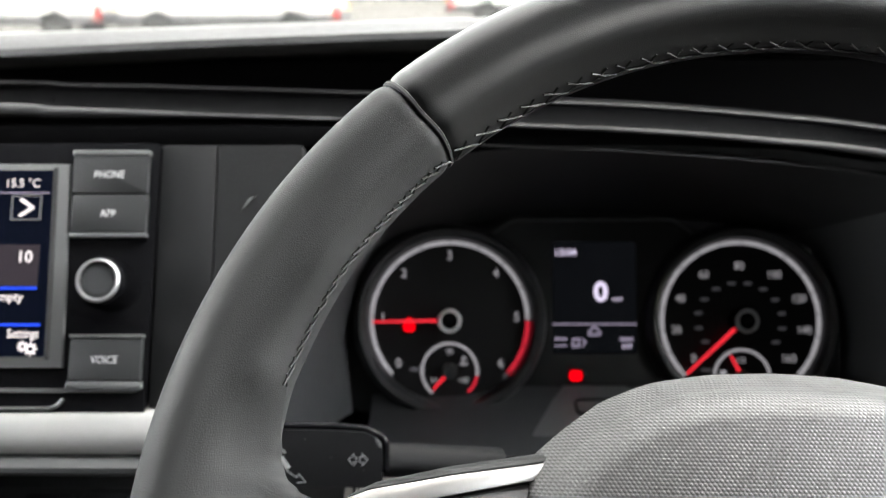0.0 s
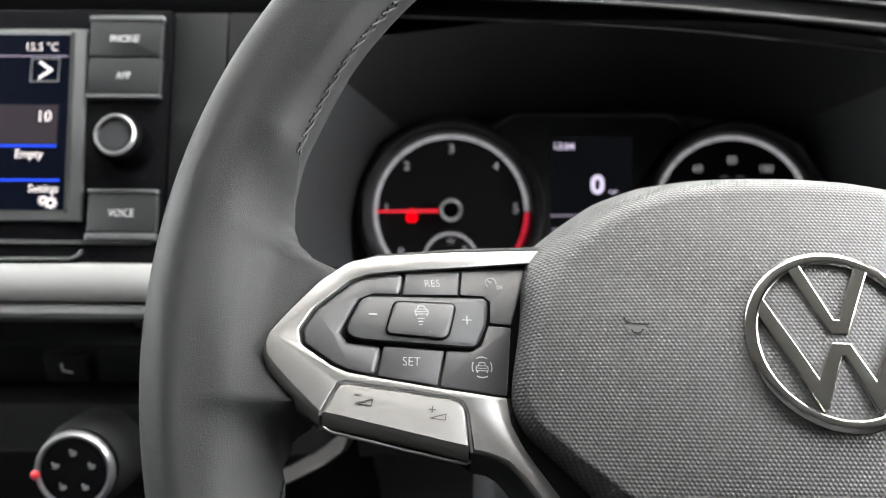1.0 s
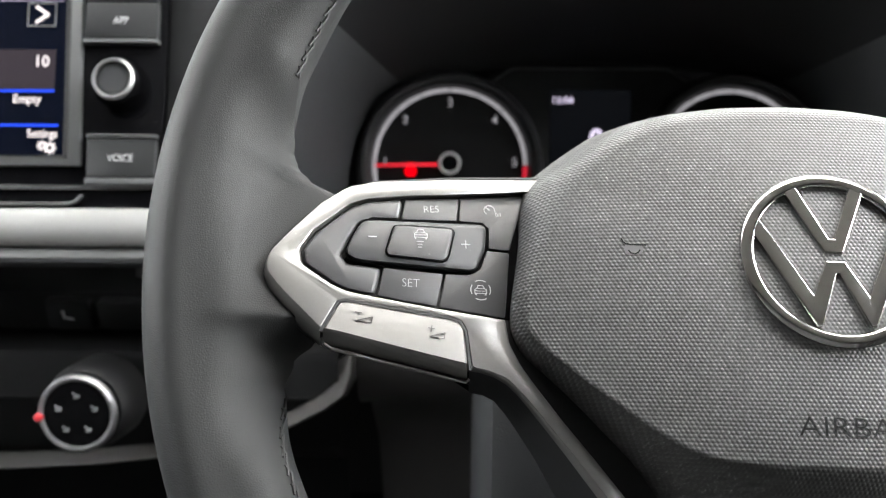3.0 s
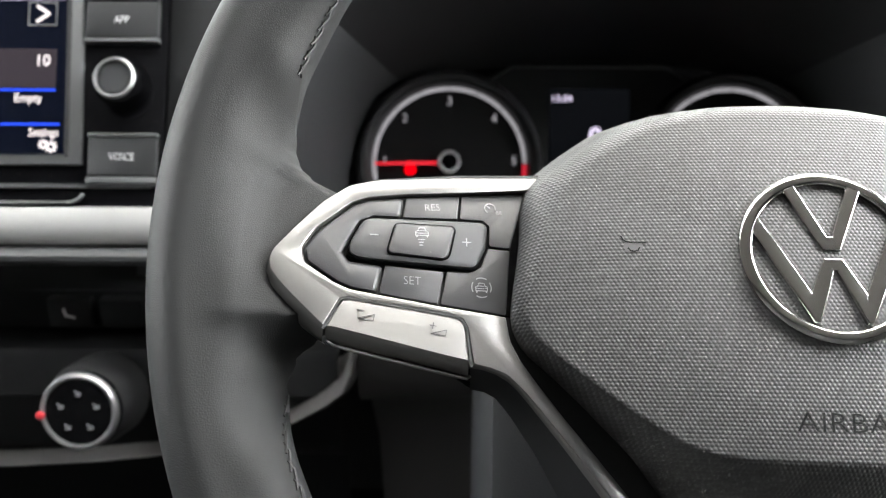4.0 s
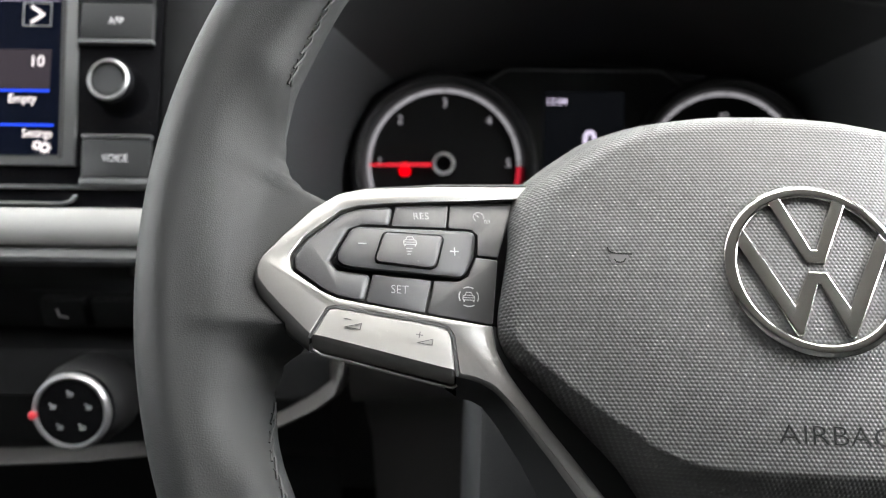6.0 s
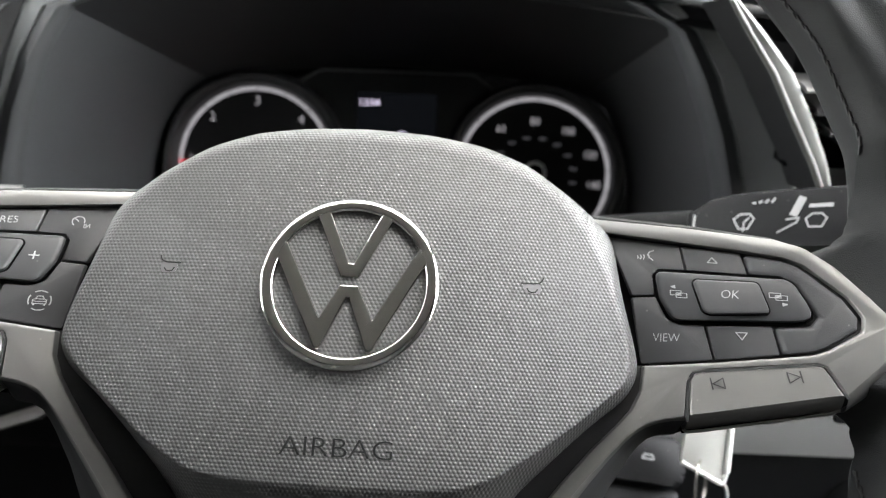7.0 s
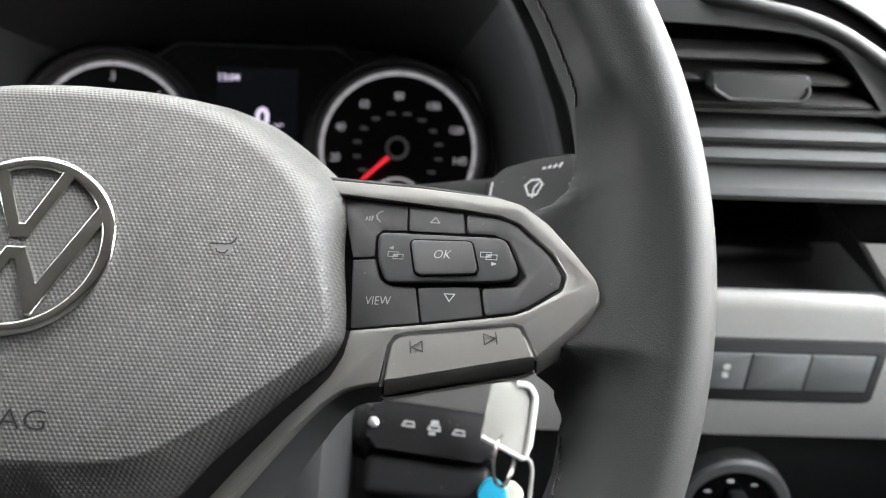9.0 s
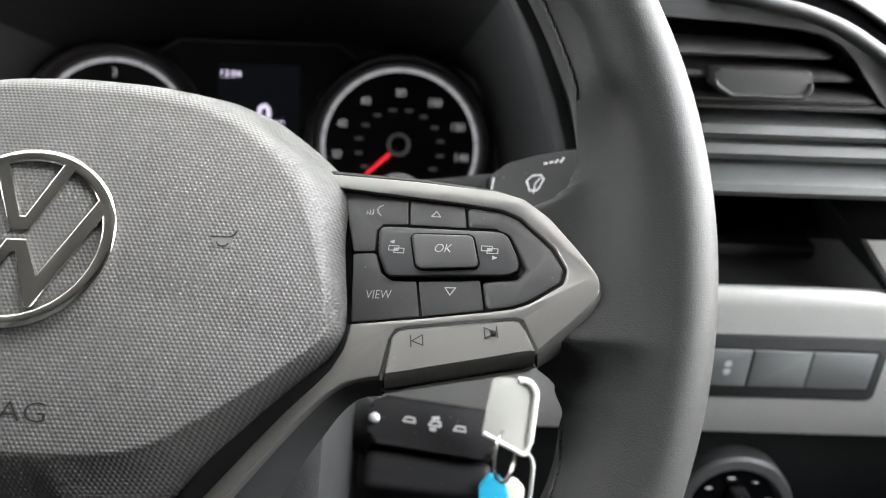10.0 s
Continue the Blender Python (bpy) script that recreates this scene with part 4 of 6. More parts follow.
needle(TACH, 181.0, 8.0, 52.0, 2.1, 1.3, 8.5, tach)
needle(SPEEDO, 222.5, 8.0, 52.0, 2.5, 1.4, 8.5, speedo)
for cx, cyl, g, a in ((TACH, -34.0, tach, 228.0), (SPEEDO, -38.0, speedo, 118.0)):
    sub = part("small_gauge", moved(lathe([(0.01, 1.9), (20.5, 1.9), (20.8, 1.2)], 48), pose(cx * MM, cyl * MM, 0)), FACE, g, "small inset gauge")
    part("scale_ring", band(cx, cyl, 17.6, 19.4, -10 if g is tach else -40, 232, 2.7, 0.6, 50), DIAL_WHITE, sub, "white scale arc")
    if g is tach:
        part("red_zone", band(cx, cyl, 17.6, 19.4, -48, -11, 2.7, 0.6, 14), DIAL_RED, sub, "red end of the scale")
        for text, x, y in (("90", 0, 13.0), ("50", -10.5, -6.0), ("130", 9.5, -6.0)):
            part("numeral", lettering(text, 3.4, cx + x, cyl + y, 2.6), DIAL_WHITE, sub)
        lamp = bmesh.new()
        stroke(lamp, [(cx + 9, cyl + 4.5), (cx + 9, cyl + 9), (cx + 11, cyl + 9)], 1.0, 2.6)
        stroke(lamp, [(cx + 7, cyl + 4.6), (cx + 12, cyl + 4.6)], 0.9, 2.6)
        part("temperature_symbol", lamp, DIAL_WHITE, sub)
    else:
        part("numeral", lettering("1/2", 3.6, cx - 0.5, cyl + 11.6, 2.6), DIAL_WHITE, sub)
        pump = prism(rounded([(cx - 14.5, cyl + 0.5), (cx - 10.5, cyl + 0.5), (cx - 10.5, cyl + 5), (cx - 14.5, cyl + 5)], 0.8, 3), 0.4, top=2.6)
        part("fuel_symbol", pump, DIAL_WHITE, sub)
    part("small_hub", moved(lathe([(5.0, 2), (5.0, 6), (4.2, 6.8), (0.01, 6.6)], 28), pose(cx * MM, cyl * MM, 0)), KNOB_GREY, sub, "small hub")
    needle(cx, a, 4.5, 16.5, 2.0, 1.3, 4.6, sub, cyl)
drop = rounded([(-3.4, -4.6), (3.4, -4.6), (4.2, -1.0), (1.4, 4.8), (-1.4, 4.8), (-4.2, -1.0)], 2.2, 4)
part("warning_lamp", prism([(TACH - 27.3 + x, -3.0 + y) for x, y in drop], 0.4, top=2.4), WARN, tach, "lit red warning lamp")

# display between the dials
disp = part("display", prism(rounded([(-27.5, -22), (28.5, -22), (28.5, 53), (-27.5, 53)], 1.5, 3), 1.0, 0.2, 1, top=1.4), LCD_BACK, cluster, "dark lit display")
part("display_lettering", lettering("13:04", 4.7, -18.5, 46.0, 1.7, weight=0.01), LCD, disp, "violet-white clock digits")
part("display_lettering", lettering("0", 12.6, 4.6, 19.4, 1.7, stretch=1.05, weight=0.03), LCD, disp, "large violet-white digit")
part("display_lettering", lettering("mph", 2.6, 15.5, 14.2, 1.7), LCD, disp)
part("display_line", prism([(-28.3, -3.0), (28.5, -3.0), (28.5, -2.0), (-28.3, -2.0)], 0.3, top=1.7), LCD_DIM, disp)
bm = bmesh.new()
stroke(bm, [(x * 1.9 + 0.0, y * 1.9 - 7.6) for x, y in CAR], 1.3, 1.7, True)
part("display_symbol", bm, LCD_DIM, disp)
for x0, x1, y0, y1 in ((-27, -18.5, -13.2, -11.6), (-27, -18.5, -17.4, -16.4), (17, 26, -13.6, -11.4)):
    part("display_bar", prism([(x0, y0), (x1, y0), (x1, y1), (x0, y1)], 0.3, top=1.7), LCD_DIM, disp)
bm = bmesh.new()
stroke(bm, [(-14.5, -12.5), (-14.5, -17.5), (-10.5, -17.5), (-10.5, -12.5)], 1.2, 1.7, True)
stroke(bm, [(-8.6, -12.5), (-6.0, -14.0), (-8.0, -17.5)], 1.1, 1.7)
part("display_symbol", bm, LCD_DIM, disp)
part("display_lettering", lettering("0.0", 3.6, 21.5, -17.0, 1.7), LCD, disp)
lampf = rounded([(-17, -40.5), (-8.5, -40.5), (-8.5, -33.5), (-17, -33.5)], 2.6, 5)
part("warning_lamp", prism(lampf, 0.4, top=1.4), WARN, cluster, "lit red warning lamp")

# lower lip of the cluster with a small button
rows = []
for y, z in ((-40, -3), (-46, 1.5), (-52, 10), (-60, 26), (-68, 46), (-76, 66)):
    rows.append([Vector((x, y - 10 * (abs(x) / 150) ** 2, z)) * MM for x in np.linspace(-150, 150, 41)])
part("lower_lip", loft(rows), HOODIN, cluster, "dark grained lip below the dials")
rows = []
for y, z, w in ((-42.5, -0.4, 20), (-46, 3.0, 23), (-52, 11.5, 30), (-60, 27.5, 38), (-67, 45, 46), (-69, 49, 47)):
    rows.append([Vector((x * w, y, z)) * MM for x in np.linspace(-1, 1, 21)])
part("lip_panel", loft(rows), LIPGREY, cluster, "smooth charcoal panel between the dials")
BTN = pose(0, -0.0555, 0.0195, -63, 0, 0)
btn = rounded([(-15.5, -8), (16, -8), (16, 8), (-15.5, 8)], 5.0, 4)
slot = part("reset_button", moved(prism(btn, 4.0, 1.2, 3, top=0.6), BTN), LIPGREY, cluster, "small dark reset button in the lip")
part("button_rim", moved(tube([Vector((x, y, 0.3)) * MM for x, y in btn], 0.0013, 8, closed=True), BTN), BLACKSOFT, slot, "black gap round the button")

# ================= dashboard =================
dash = empty("dashboard", Matrix(), "dark grained plastic dashboard with a hooded binnacle", "dashboard")
AXIS = 0.1015
# binnacle: front opening and back edge, right half, mirrored on AXIS
FRONT = [(0.1990, 0.745, 0.346), (0.1960, 0.780, 0.352), (0.1905, 0.812, 0.358), (0.1810, 0.842, 0.362), (0.1690, 0.870, 0.367), (0.1560, 0.893, 0.376), (0.1330, 0.905, 0.390), (0.080, 0.9105, 0.401), (0.040, 0.9120, 0.404), (0.0, 0.9125, 0.405)]
BACK = [(163, -62), (165, -30), (166, -5), (160, 22), (148, 48), (132, 58), (110, 63), (72, 68), (36, 72), (0, 73)]


def binnacle():
    kk = CLUSTER
    right = []
    for (dx, z, y), (bx, by) in zip(FRONT, BACK):
        f = Vector((AXIS + dx, y, z))
        b = kk @ (Vector((bx, by, -2)) * MM)
        right.append([f + (b - f) * s for s in (0, 0.03, 0.2, 0.4, 0.6, 0.8, 1.0)])
    left = []
    for s in right:
        wide = 0.012 * smoothstep(0.912, 0.890, s[0].z)
        left.append([Vector((2 * AXIS - p.x - wide * (1 - i / 6), p.y, p.z)) for i, p in enumerate(s)])
    return left[:-1], right[-1], right[:-1][::-1]


left, middle, right = binnacle()
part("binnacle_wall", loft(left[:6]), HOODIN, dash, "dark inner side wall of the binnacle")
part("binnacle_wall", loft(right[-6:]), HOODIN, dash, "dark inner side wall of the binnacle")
# darker copy of the wall plastic paints the roof's shade
part("binnacle_roof", loft(left[5:] + [middle] + right[:-5]), HOOD_SHADED, dash, "underside of the instrument hood, shade in its darker colour")


def flange(sx):
    """The face round the binnacle's side: a dark lip, a flat grey cheek and its turned edge."""
    lip, cheek = [], []
    for dx, z, y in FRONT[:7]:
        dx += 0.012 * smoothstep(0.912, 0.890, z) if sx < 0 else 0
        w = table(z, [(0.75, 0.026), (0.855, 0.026), (0.90, 0.018), (0.91, 0.014)])
        lip.append([Vector((AXIS + sx * (dx + q), py, z)) for q, py in ((-0.0045, y + 0.014), (-0.004, y + 0.002), (-0.001, y - 0.003), (0.002, y - 0.0045), (0.0085, y - 0.002), (0.0095, y + 0.002))])
        cheek.append([Vector((AXIS + sx * (dx + q), py, z)) for q, py in ((0.0085, y - 0.0005), (0.0105, y - 0.0025), (0.0085 + w, y - 0.0035), (0.0105 + w, y - 0.0050), (0.0120 + w, y - 0.0030), (0.013 + w, y + 0.02) if sx > 0 else (0.040 + w, y + 0.008))])
    part("binnacle_lip", loft(lip), HOODIN, dash, "dark lip round the binnacle")
    part("binnacle_flange", loft(cheek), CHEEK, dash, "dark grey cheek beside the binnacle")


CHEEK = pebbled("dark_grey_cheek", (0.072, 0.075, 0.075), 0.5, 900, 0.2)
flange(-1)
flange(1)

# instrument brow: stepped lips that sweep from the console over the dials and down round the driver's vent
BROW = [(-1.0, 0.936), (-0.30, 0.933), (-0.20, 0.931), (-0.12, 0.929), (0.04, 0.9235), (0.128, 0.919), (0.237, 0.9095), (0.30, 0.9068), (0.33, 0.9042), (0.3535, 0.9016), (0.3731, 0.8983), (0.3916, 0.8923), (0.4087, 0.8836), (0.4204, 0.8761), (0.435, 0.862), (0.447, 0.842), (0.455, 0.81), (0.458, 0.78)]


def brow_path(n=120):
    pts = []
    for i in range(n + 1):
        u = i / n * (len(BROW) - 1)
        k = min(int(u), len(BROW) - 2)
        f = u - k
        p0, p1, p2, p3 = (Vector(BROW[max(0, min(len(BROW) - 1, k + j))]) for j in (-1, 0, 1, 2))
        pts.append(0.5 * ((2 * p1) + (p2 - p0) * f + (2 * p0 - 5 * p1 + 4 * p2 - p3) * f * f + (3 * p1 - p0 - 3 * p2 + p3) * f ** 3))
    return pts


def brow(profile, material, name, label, x0=-2.0, x1=2.0):
    """A strip along the brow; profile: (offset outwards from the lip, y) pairs in metres."""
    pts = [p for p in brow_path() if x0 <= p.x <= x1]
    secs = []
    for i, p in enumerate(pts):
        a, b = pts[max(0, i - 1)], pts[min(len(pts) - 1, i + 1)]
        d = (b - a).normalized()
        o = Vector((-d.y, d.x))
        setback = 0.034
        far = 0.106 * smoothstep(0.20, 0.36, p.x)
        secs.append([Vector((p.x + o.x * q, y + setback - far, p.y + o.y * q)) for q, y in profile])
    part(name, loft(secs), material, dash, label)


def brow_edge(name, offset, y, radii, material, label, x0=-2.0, x1=2.0):
    """A rounded edge that runs along the brow, its radius varying with x."""
    pts = [p for p in brow_path() if x0 <= p.x <= x1]
    line = []
    for i, p in enumerate(pts):
        a, b = pts[max(0, i - 1)], pts[min(len(pts) - 1, i + 1)]
        d = (b - a).normalized()
        far = 0.106 * smoothstep(0.20, 0.36, p.x)
        line.append(Vector((p.x - d.y * offset, y + 0.034 - far, p.y + d.x * offset)))
    part(name, tube(line, [table(p.x, radii) for p in pts], 12), material, dash, label)


BROWLIP = shader("satin_black_lip", (0.012, 0.012, 0.0124), 0.48, spec=0.35, grain=0.2, scale=1500)
# sheets between the lips: the hood's shade is painted in as near-black
brow([(-0.0130, 0.385), (-0.0125, 0.372), (-0.0115, 0.3735), (-0.0090, 0.383), (-0.003, 0.384), (0.0, 0.368), (0.003, 0.380), (0.0085, 0.386), (0.0112, 0.3845), (0.0120, 0.390), (0.004, 0.42), (-0.022, 0.52)], SHADE_BLACK, "hood_shade_sheet", "sheet between the hood's lips, deep shade in its black colour", x1=0.33)
brow([(-0.006, 0.384), (-0.003, 0.378), (0.0, 0.372), (0.003, 0.378), (0.010, 0.386), (0.0130, 0.380), (0.016, 0.40)], SHADE_BLACK, "hood_shade_sheet", "sheet beside the vent, deep shade in its black colour", x0=0.325)
brow_edge("brow_inner_lip", -0.0120, 0.3725, [(-0.1, 0.0006), (0.1, 0.0009), (0.28, 0.0008)], BROWLIP, "thin satin edge of the hood", x0=-0.05, x1=0.262)
brow_edge("brow_lip", 0.0, 0.368, [(-1.0, 0.0045), (-0.25, 0.0040), (-0.17, 0.0022), (-0.11, 0.0010), (0.05, 0.0010), (0.15, 0.0014), (0.25, 0.0022), (0.37, 0.0032), (0.47, 0.0036)], BROWLIP, "satin black rounded lip of the hood")
brow_edge("brow_upper_lip", 0.0114, 0.3770, [(-0.2, 0.0004), (0.05, 0.0006), (0.25, 0.0011), (0.40, 0.0016)], BROWLIP, "thin satin upper edge of the hood", x0=0.04, x1=0.45)
brow([(0.0130, 0.380), (0.0150, 0.383), (0.030, 0.40), (0.050, 0.43), (0.062, 0.46)], DASHPAD, "hood_shoulder", "grained shoulder of the dash above the vent", x0=0.30)

# upper pad, overhanging the recess below it
secs = []
for x in np.linspace(-1.0, 0.60, 65):
    low = table(x, [(-0.40, 0.949), (-0.255, 0.9535), (-0.155, 0.9580), (-0.055, 0.9615), (0.05, 0.965), (0.36, 0.968), (0.60, 0.925)])
    top = table(x, [(-0.40, 0.9625), (-0.25, 0.9650), (-0.10, 0.9695), (0.04, 0.9730), (0.36, 0.9735), (0.60, 0.935)])
    prof = [(0.56, low - 0.016), (0.49, low - 0.010), (0.466, low - 0.004), (0.460, low), (0.4615, low + 0.004), (0.468, top - 0.0045), (0.480, top - 0.0008), (0.495, top), (0.52, top - 0.0022), (0.60, top - 0.016), (0.85, top - 0.048), (1.12, top - 0.082), (1.12, top - 0.12)]
    secs.append([Vector((x, y, z)) for y, z in prof])
part("upper_pad", loft(secs), DASHPAD, dash, "grained grey-black upper pad of the dashboard")
# the shade under the overhanging pad is put into this black
part("recess_back", block(-1.0, 0.60, 0.555, 0.575, 0.60, 0.940), SHADE_BLACK, dash, "rear of the recess, its shade put into the black")
part("dash_core", block(-1.0, 0.60, 0.575, 1.10, 0.40, 0.87), BLACKSOFT, dash, "matt black inner body of the dashboard")

# ---- centre console face ----
CON = pose(-0.164, 0.350, 0.856, 61.6, 0, 0)
unit = empty("infotainment_unit", CON, "gloss black radio unit with a lit touchscreen and side buttons", "radio")
part("gloss_panel", prism(rounded([(-320, -66), (21.8, -66), (22.4, 71), (-320, 71)], 2.0, 3), 12.0, 0.3, 2), GLOSS, unit, "gloss black front panel")
frm = part("screen_frame", prism([(-300, -41), (-18.5, -41), (-21.5, 60), (-300, 60)], 4.0, 1.0, 2, top=2.2), FRAME_GREY, unit, "satin grey screen frame")
part("screen", prism([(-295, -35.5), (-27.0, -35.5), (-29.0, 56.5), (-295, 56.5)], 0.5, top=2.7), SCREEN, unit, "lit dark blue touchscreen")
part("frame_shadow", prism([(-27.0, -37.0), (-24.8, -37.0), (-27.0, 57.8), (-29.2, 57.8)], 0.4, top=2.75), BLACKSOFT, frm)
Z = 2.95
part("screen_lettering", lettering("15.5 °C", 4.3, -43.5, 50.0, Z, stretch=0.92), SCREEN_TEXT, unit)
part("screen_line", prism([(-295, 44.6), (-30, 44.6), (-30, 45.2), (-295, 45.2)], 0.2, top=Z), LCD_DIM, unit)
bm = bmesh.new()
stroke(bm, [(-48.5, 31.5), (-34.2, 31.5), (-34.2, 45.0 - 1.5), (-48.5, 43.5)], 0.8, Z, True)
part("screen_symbol", bm, FRAME_GREY, unit)
bm = bmesh.new()
stroke(bm, [(-44.0, 41.5), (-38.2, 37.5), (-44.0, 33.5)], 1.7, Z)
part("screen_symbol", bm, SCREEN_TEXT, unit, "white arrow on the screen")
part("screen_tile", prism([(-295, -1.5), (-33, -1.5), (-33, 19), (-295, 19)], 0.2, top=Z - 0.1), SCREEN_TILE, unit)
part("screen_line", prism([(-295, -3.2), (-33, -3.2), (-33, -1.9), (-295, -1.9)], 0.2, top=Z), SCREEN_BLUE, unit)
part("screen_line", prism([(-295, -21.0), (-30, -21.0), (-30, -19.7), (-295, -19.7)], 0.2, top=Z), SCREEN_BLUE, unit)
part("screen_lettering", lettering("10", 5.6, -39.5, 13.0, Z, weight=0.015), SCREEN_TEXT, unit)
part("screen_lettering", lettering("Empty", 4.4, -46.5, -7.4, Z, stretch=0.9, weight=0.012), SCREEN_TEXT, unit)
part("screen_lettering", lettering("Settings", 4.2, -38.0, -25.2, Z, stretch=0.82, weight=0.012), SCREEN_TEXT, unit)
bm = bmesh.new()
for gx, gy, r in ((-37.8, -30.8, 2.1), (-33.8, -32.0, 2.6)):
    band(gx, gy, r * 0.45, r * 0.85, 0, 360, Z, 0.2, 20, bm)
    for k in range(8):
        stroke(bm, [polar(gx, r * 0.75, 45 * k, cy=gy), polar(gx, r * 1.15, 45 * k, cy=gy)], r * 0.38, Z)
part("screen_symbol", bm, SCREEN_TEXT, unit, "gear wheels symbol")


def key_button(x0, x1, y0, y1, text, chrome):
    b = part("button", prism(rounded([(x0, y0), (x1, y0), (x1, y1), (x0, y1)], 0.8, 3), 5.0, 0.7, 2, top=3.4), CONSOLE_BUTTON, unit, "matt black console button")
    part("button_lettering", lettering(text, 3.7, (x0 + x1) / 2 - 0.3, (y0 + y1) / 2, 3.55, stretch=0.85), SOFT_WHITE, b, "pale printed lettering")
    for ya, yb in chrome:
        part("chrome_edge", prism(rounded([(x0 - 0.6, ya), (x1 + 0.4, ya), (x1 + 0.4, yb), (x0 - 0.6, yb)], 0.6, 3), 4.0, 0.4, 2, top=3.7), FRAME_GREY, b, "satin bright edge")


CONSOLE_BUTTON = shader("console_button_plastic", (0.012, 0.0125, 0.013), 0.5, spec=0.2, grain=0.1, scale=2500)
SOFT_WHITE = shader("pale_print", (0.42, 0.42, 0.42), 0.5)
key_button(-19.0, 18.3, 44.6, 63.8, "PHONE", [(64.0, 66.6)])
key_button(-18.6, 18.6, 25.0, 44.0, "APP", [(22.6, 24.6)])
key_button(-14.6, 20.0, -47.0, -27.0, "VOICE", [(-26.7, -24.9), (-50.6, -47.4)])
part("chrome_rule", prism(rounded([(-320, -52.6), (16, -52.6), (20.5, -50.8), (20.5, -50.6), (-14, -50.8), (-320, -50.2)], 0.4, 2), 3.0, 0.4, 2, top=1.4), FRAME_GREY, unit, "satin bright rule below the screen")
low = [(-320, -60.4), (-24, -60.4), (-19.6, -58.8), (-17.4, -55.8)]
part("lower_rule", tube([Vector((x, y, 0.6)) * MM for x, y in rounded(low, [0, 6, 4, 0], 5)], 0.0010, 8), FRAME_GREY, unit, "thin bright rule")
knob = part("rotary_knob", moved(lathe([(12.4, 0), (12.2, 9), (11.2, 14.0), (10.2, 15.8), (9.0, 16.2), (8.4, 15.2), (0.01, 14.8)], 64), pose(0.0026, 0, 0.0)), GLOSS, unit, "ribbed black rotary knob")
part("knob_ring", moved(lathe([(8.5, 15.3), (8.8, 16.6), (9.7, 16.8), (10.3, 16.2), (10.5, 15.3)], 64, cap=False), pose(0.0026, 0, 0)), CHROME_SATIN := shader("satin_chrome", (0.33, 0.33, 0.33), 0.32, metal=0.85), knob, "satin chrome ring")
part("knob_cap", moved(lathe([(0.01, 15.6), (7.0, 15.6), (7.3, 15.3), (7.6, 15.3), (7.8, 15.6), (8.2, 15.5), (8.4, 15.0)], 48), pose(0.0026, 0, 0)), KNOB_GREY, knob, "grey knob cap")
ribs = bmesh.new()
for k in range(44):
    a = radians(k * 360 / 44)
    join(ribs, block(-0.00035, 0.00035, 0.0124, 0.0129, 0.001, 0.012), Matrix.Rotation(a, 4, "Z"))
part("knob_ribs", moved(ribs, pose(0.0026, 0, 0)), GLOSS, knob)

cheek = part("console_cheek", moved(prism(rounded([(23, -60), (51, -60), (51, 70.5), (23, 70.5)], 0.8, 2), 10.0, 0.8, 2, top=-1.5), CON), DARK, dash, "dark grained cheek beside the radio")
part("console_cheek", moved(prism(rounded([(51.8, -60), (54.5, -60), (55, -25), (79, 46), (94, 60), (94, 70.5), (51.8, 70.5)], 0.8, 2), 10.0, top=-1.6), CON), DARK, dash, "dark grained cheek beside the binnacle")
# shade between lip and console is in the colour
part("console_top", block(-1.0, -0.04, 0.400, 0.47, 0.912, 0.924, 0.003), SHADE_BLACK, dash)
part("console_back", block(-1.0, -0.10, 0.43, 0.50, 0.45, 0.80), BLACKSOFT, dash)
part("console_back", block(0.32, 0.60, 0.43, 0.50, 0.45, 0.80), BLACKSOFT, dash)

# silver trim and lower console, passenger side
rows = []
prof = [(0.345, 0.8028), (0.326, 0.8023), (0.3185, 0.8010), (0.3155, 0.7985), (0.3125, 0.7935), (0.3105, 0.7865), (0.3110, 0.7845), (0.314, 0.7835)]
for x in np.linspace(-1.0, -0.088, 24):
    rows.append([Vector((x, y, z)) for y, z in prof])
part("silver_trim", loft(rows), TRIM_SILVER := shader("satin_silver_trim", (0.265, 0.262, 0.254), 0.40, metal=0.35, grain=0.08, scale=2500, mottle=0.05), dash, "satin silver dash trim")
prof = [(0.318, 0.7835), (0.309, 0.7825), (0.3055, 0.7805), (0.3050, 0.7780), (0.3075, 0.7745), (0.320, 0.7725)]
part("trim_ledge", loft([[Vector((x, y, z)) for y, z in prof] for x in np.linspace(-1.0, -0.09, 24)]), GREYTRIM, dash, "grained grey ledge under the silver trim")
part("pocket_back", block(-1.0, -0.098, 0.40, 0.42, 0.70, 0.79), BLACKSOFT, dash)
part("switch_carrier", block(-1.0, -0.085, 0.335, 0.40, 0.722, 0.747, 0.003), DARK, dash, "dark switch carrier in the console")
for x in (-0.205, -0.176, -0.147):
    sw = part("seat_switch", block(x - 0.0125, x + 0.0125, 0.329, 0.345, 0.7255, 0.7435, 0.002), DARK, dash, "small dark switch")
bm = bmesh.new()
stroke(bm, [(-2.5, 3), (-2.0, -1), (2.5, -2)], 1.3, 0)
part("seat_symbol", moved(bm, pose(-0.205, 0.3285, 0.735, 90, 0, 0)), SOFT_WHITE, dash)
rows = []
prof = [(0.40, 0.719), (0.322, 0.717), (0.3175, 0.713), (0.313, 0.695), (0.3115, 0.6935), (0.3125, 0.692), (0.309, 0.668), (0.312, 0.655), (0.33, 0.64), (0.34, 0.40)]
for x in np.linspace(-1.0, -0.056, 20):
    rows.append([Vector((x, y, z)) for y, z in prof])
part("climate_panel", loft(rows), DARK, dash, "dark lower console panel")
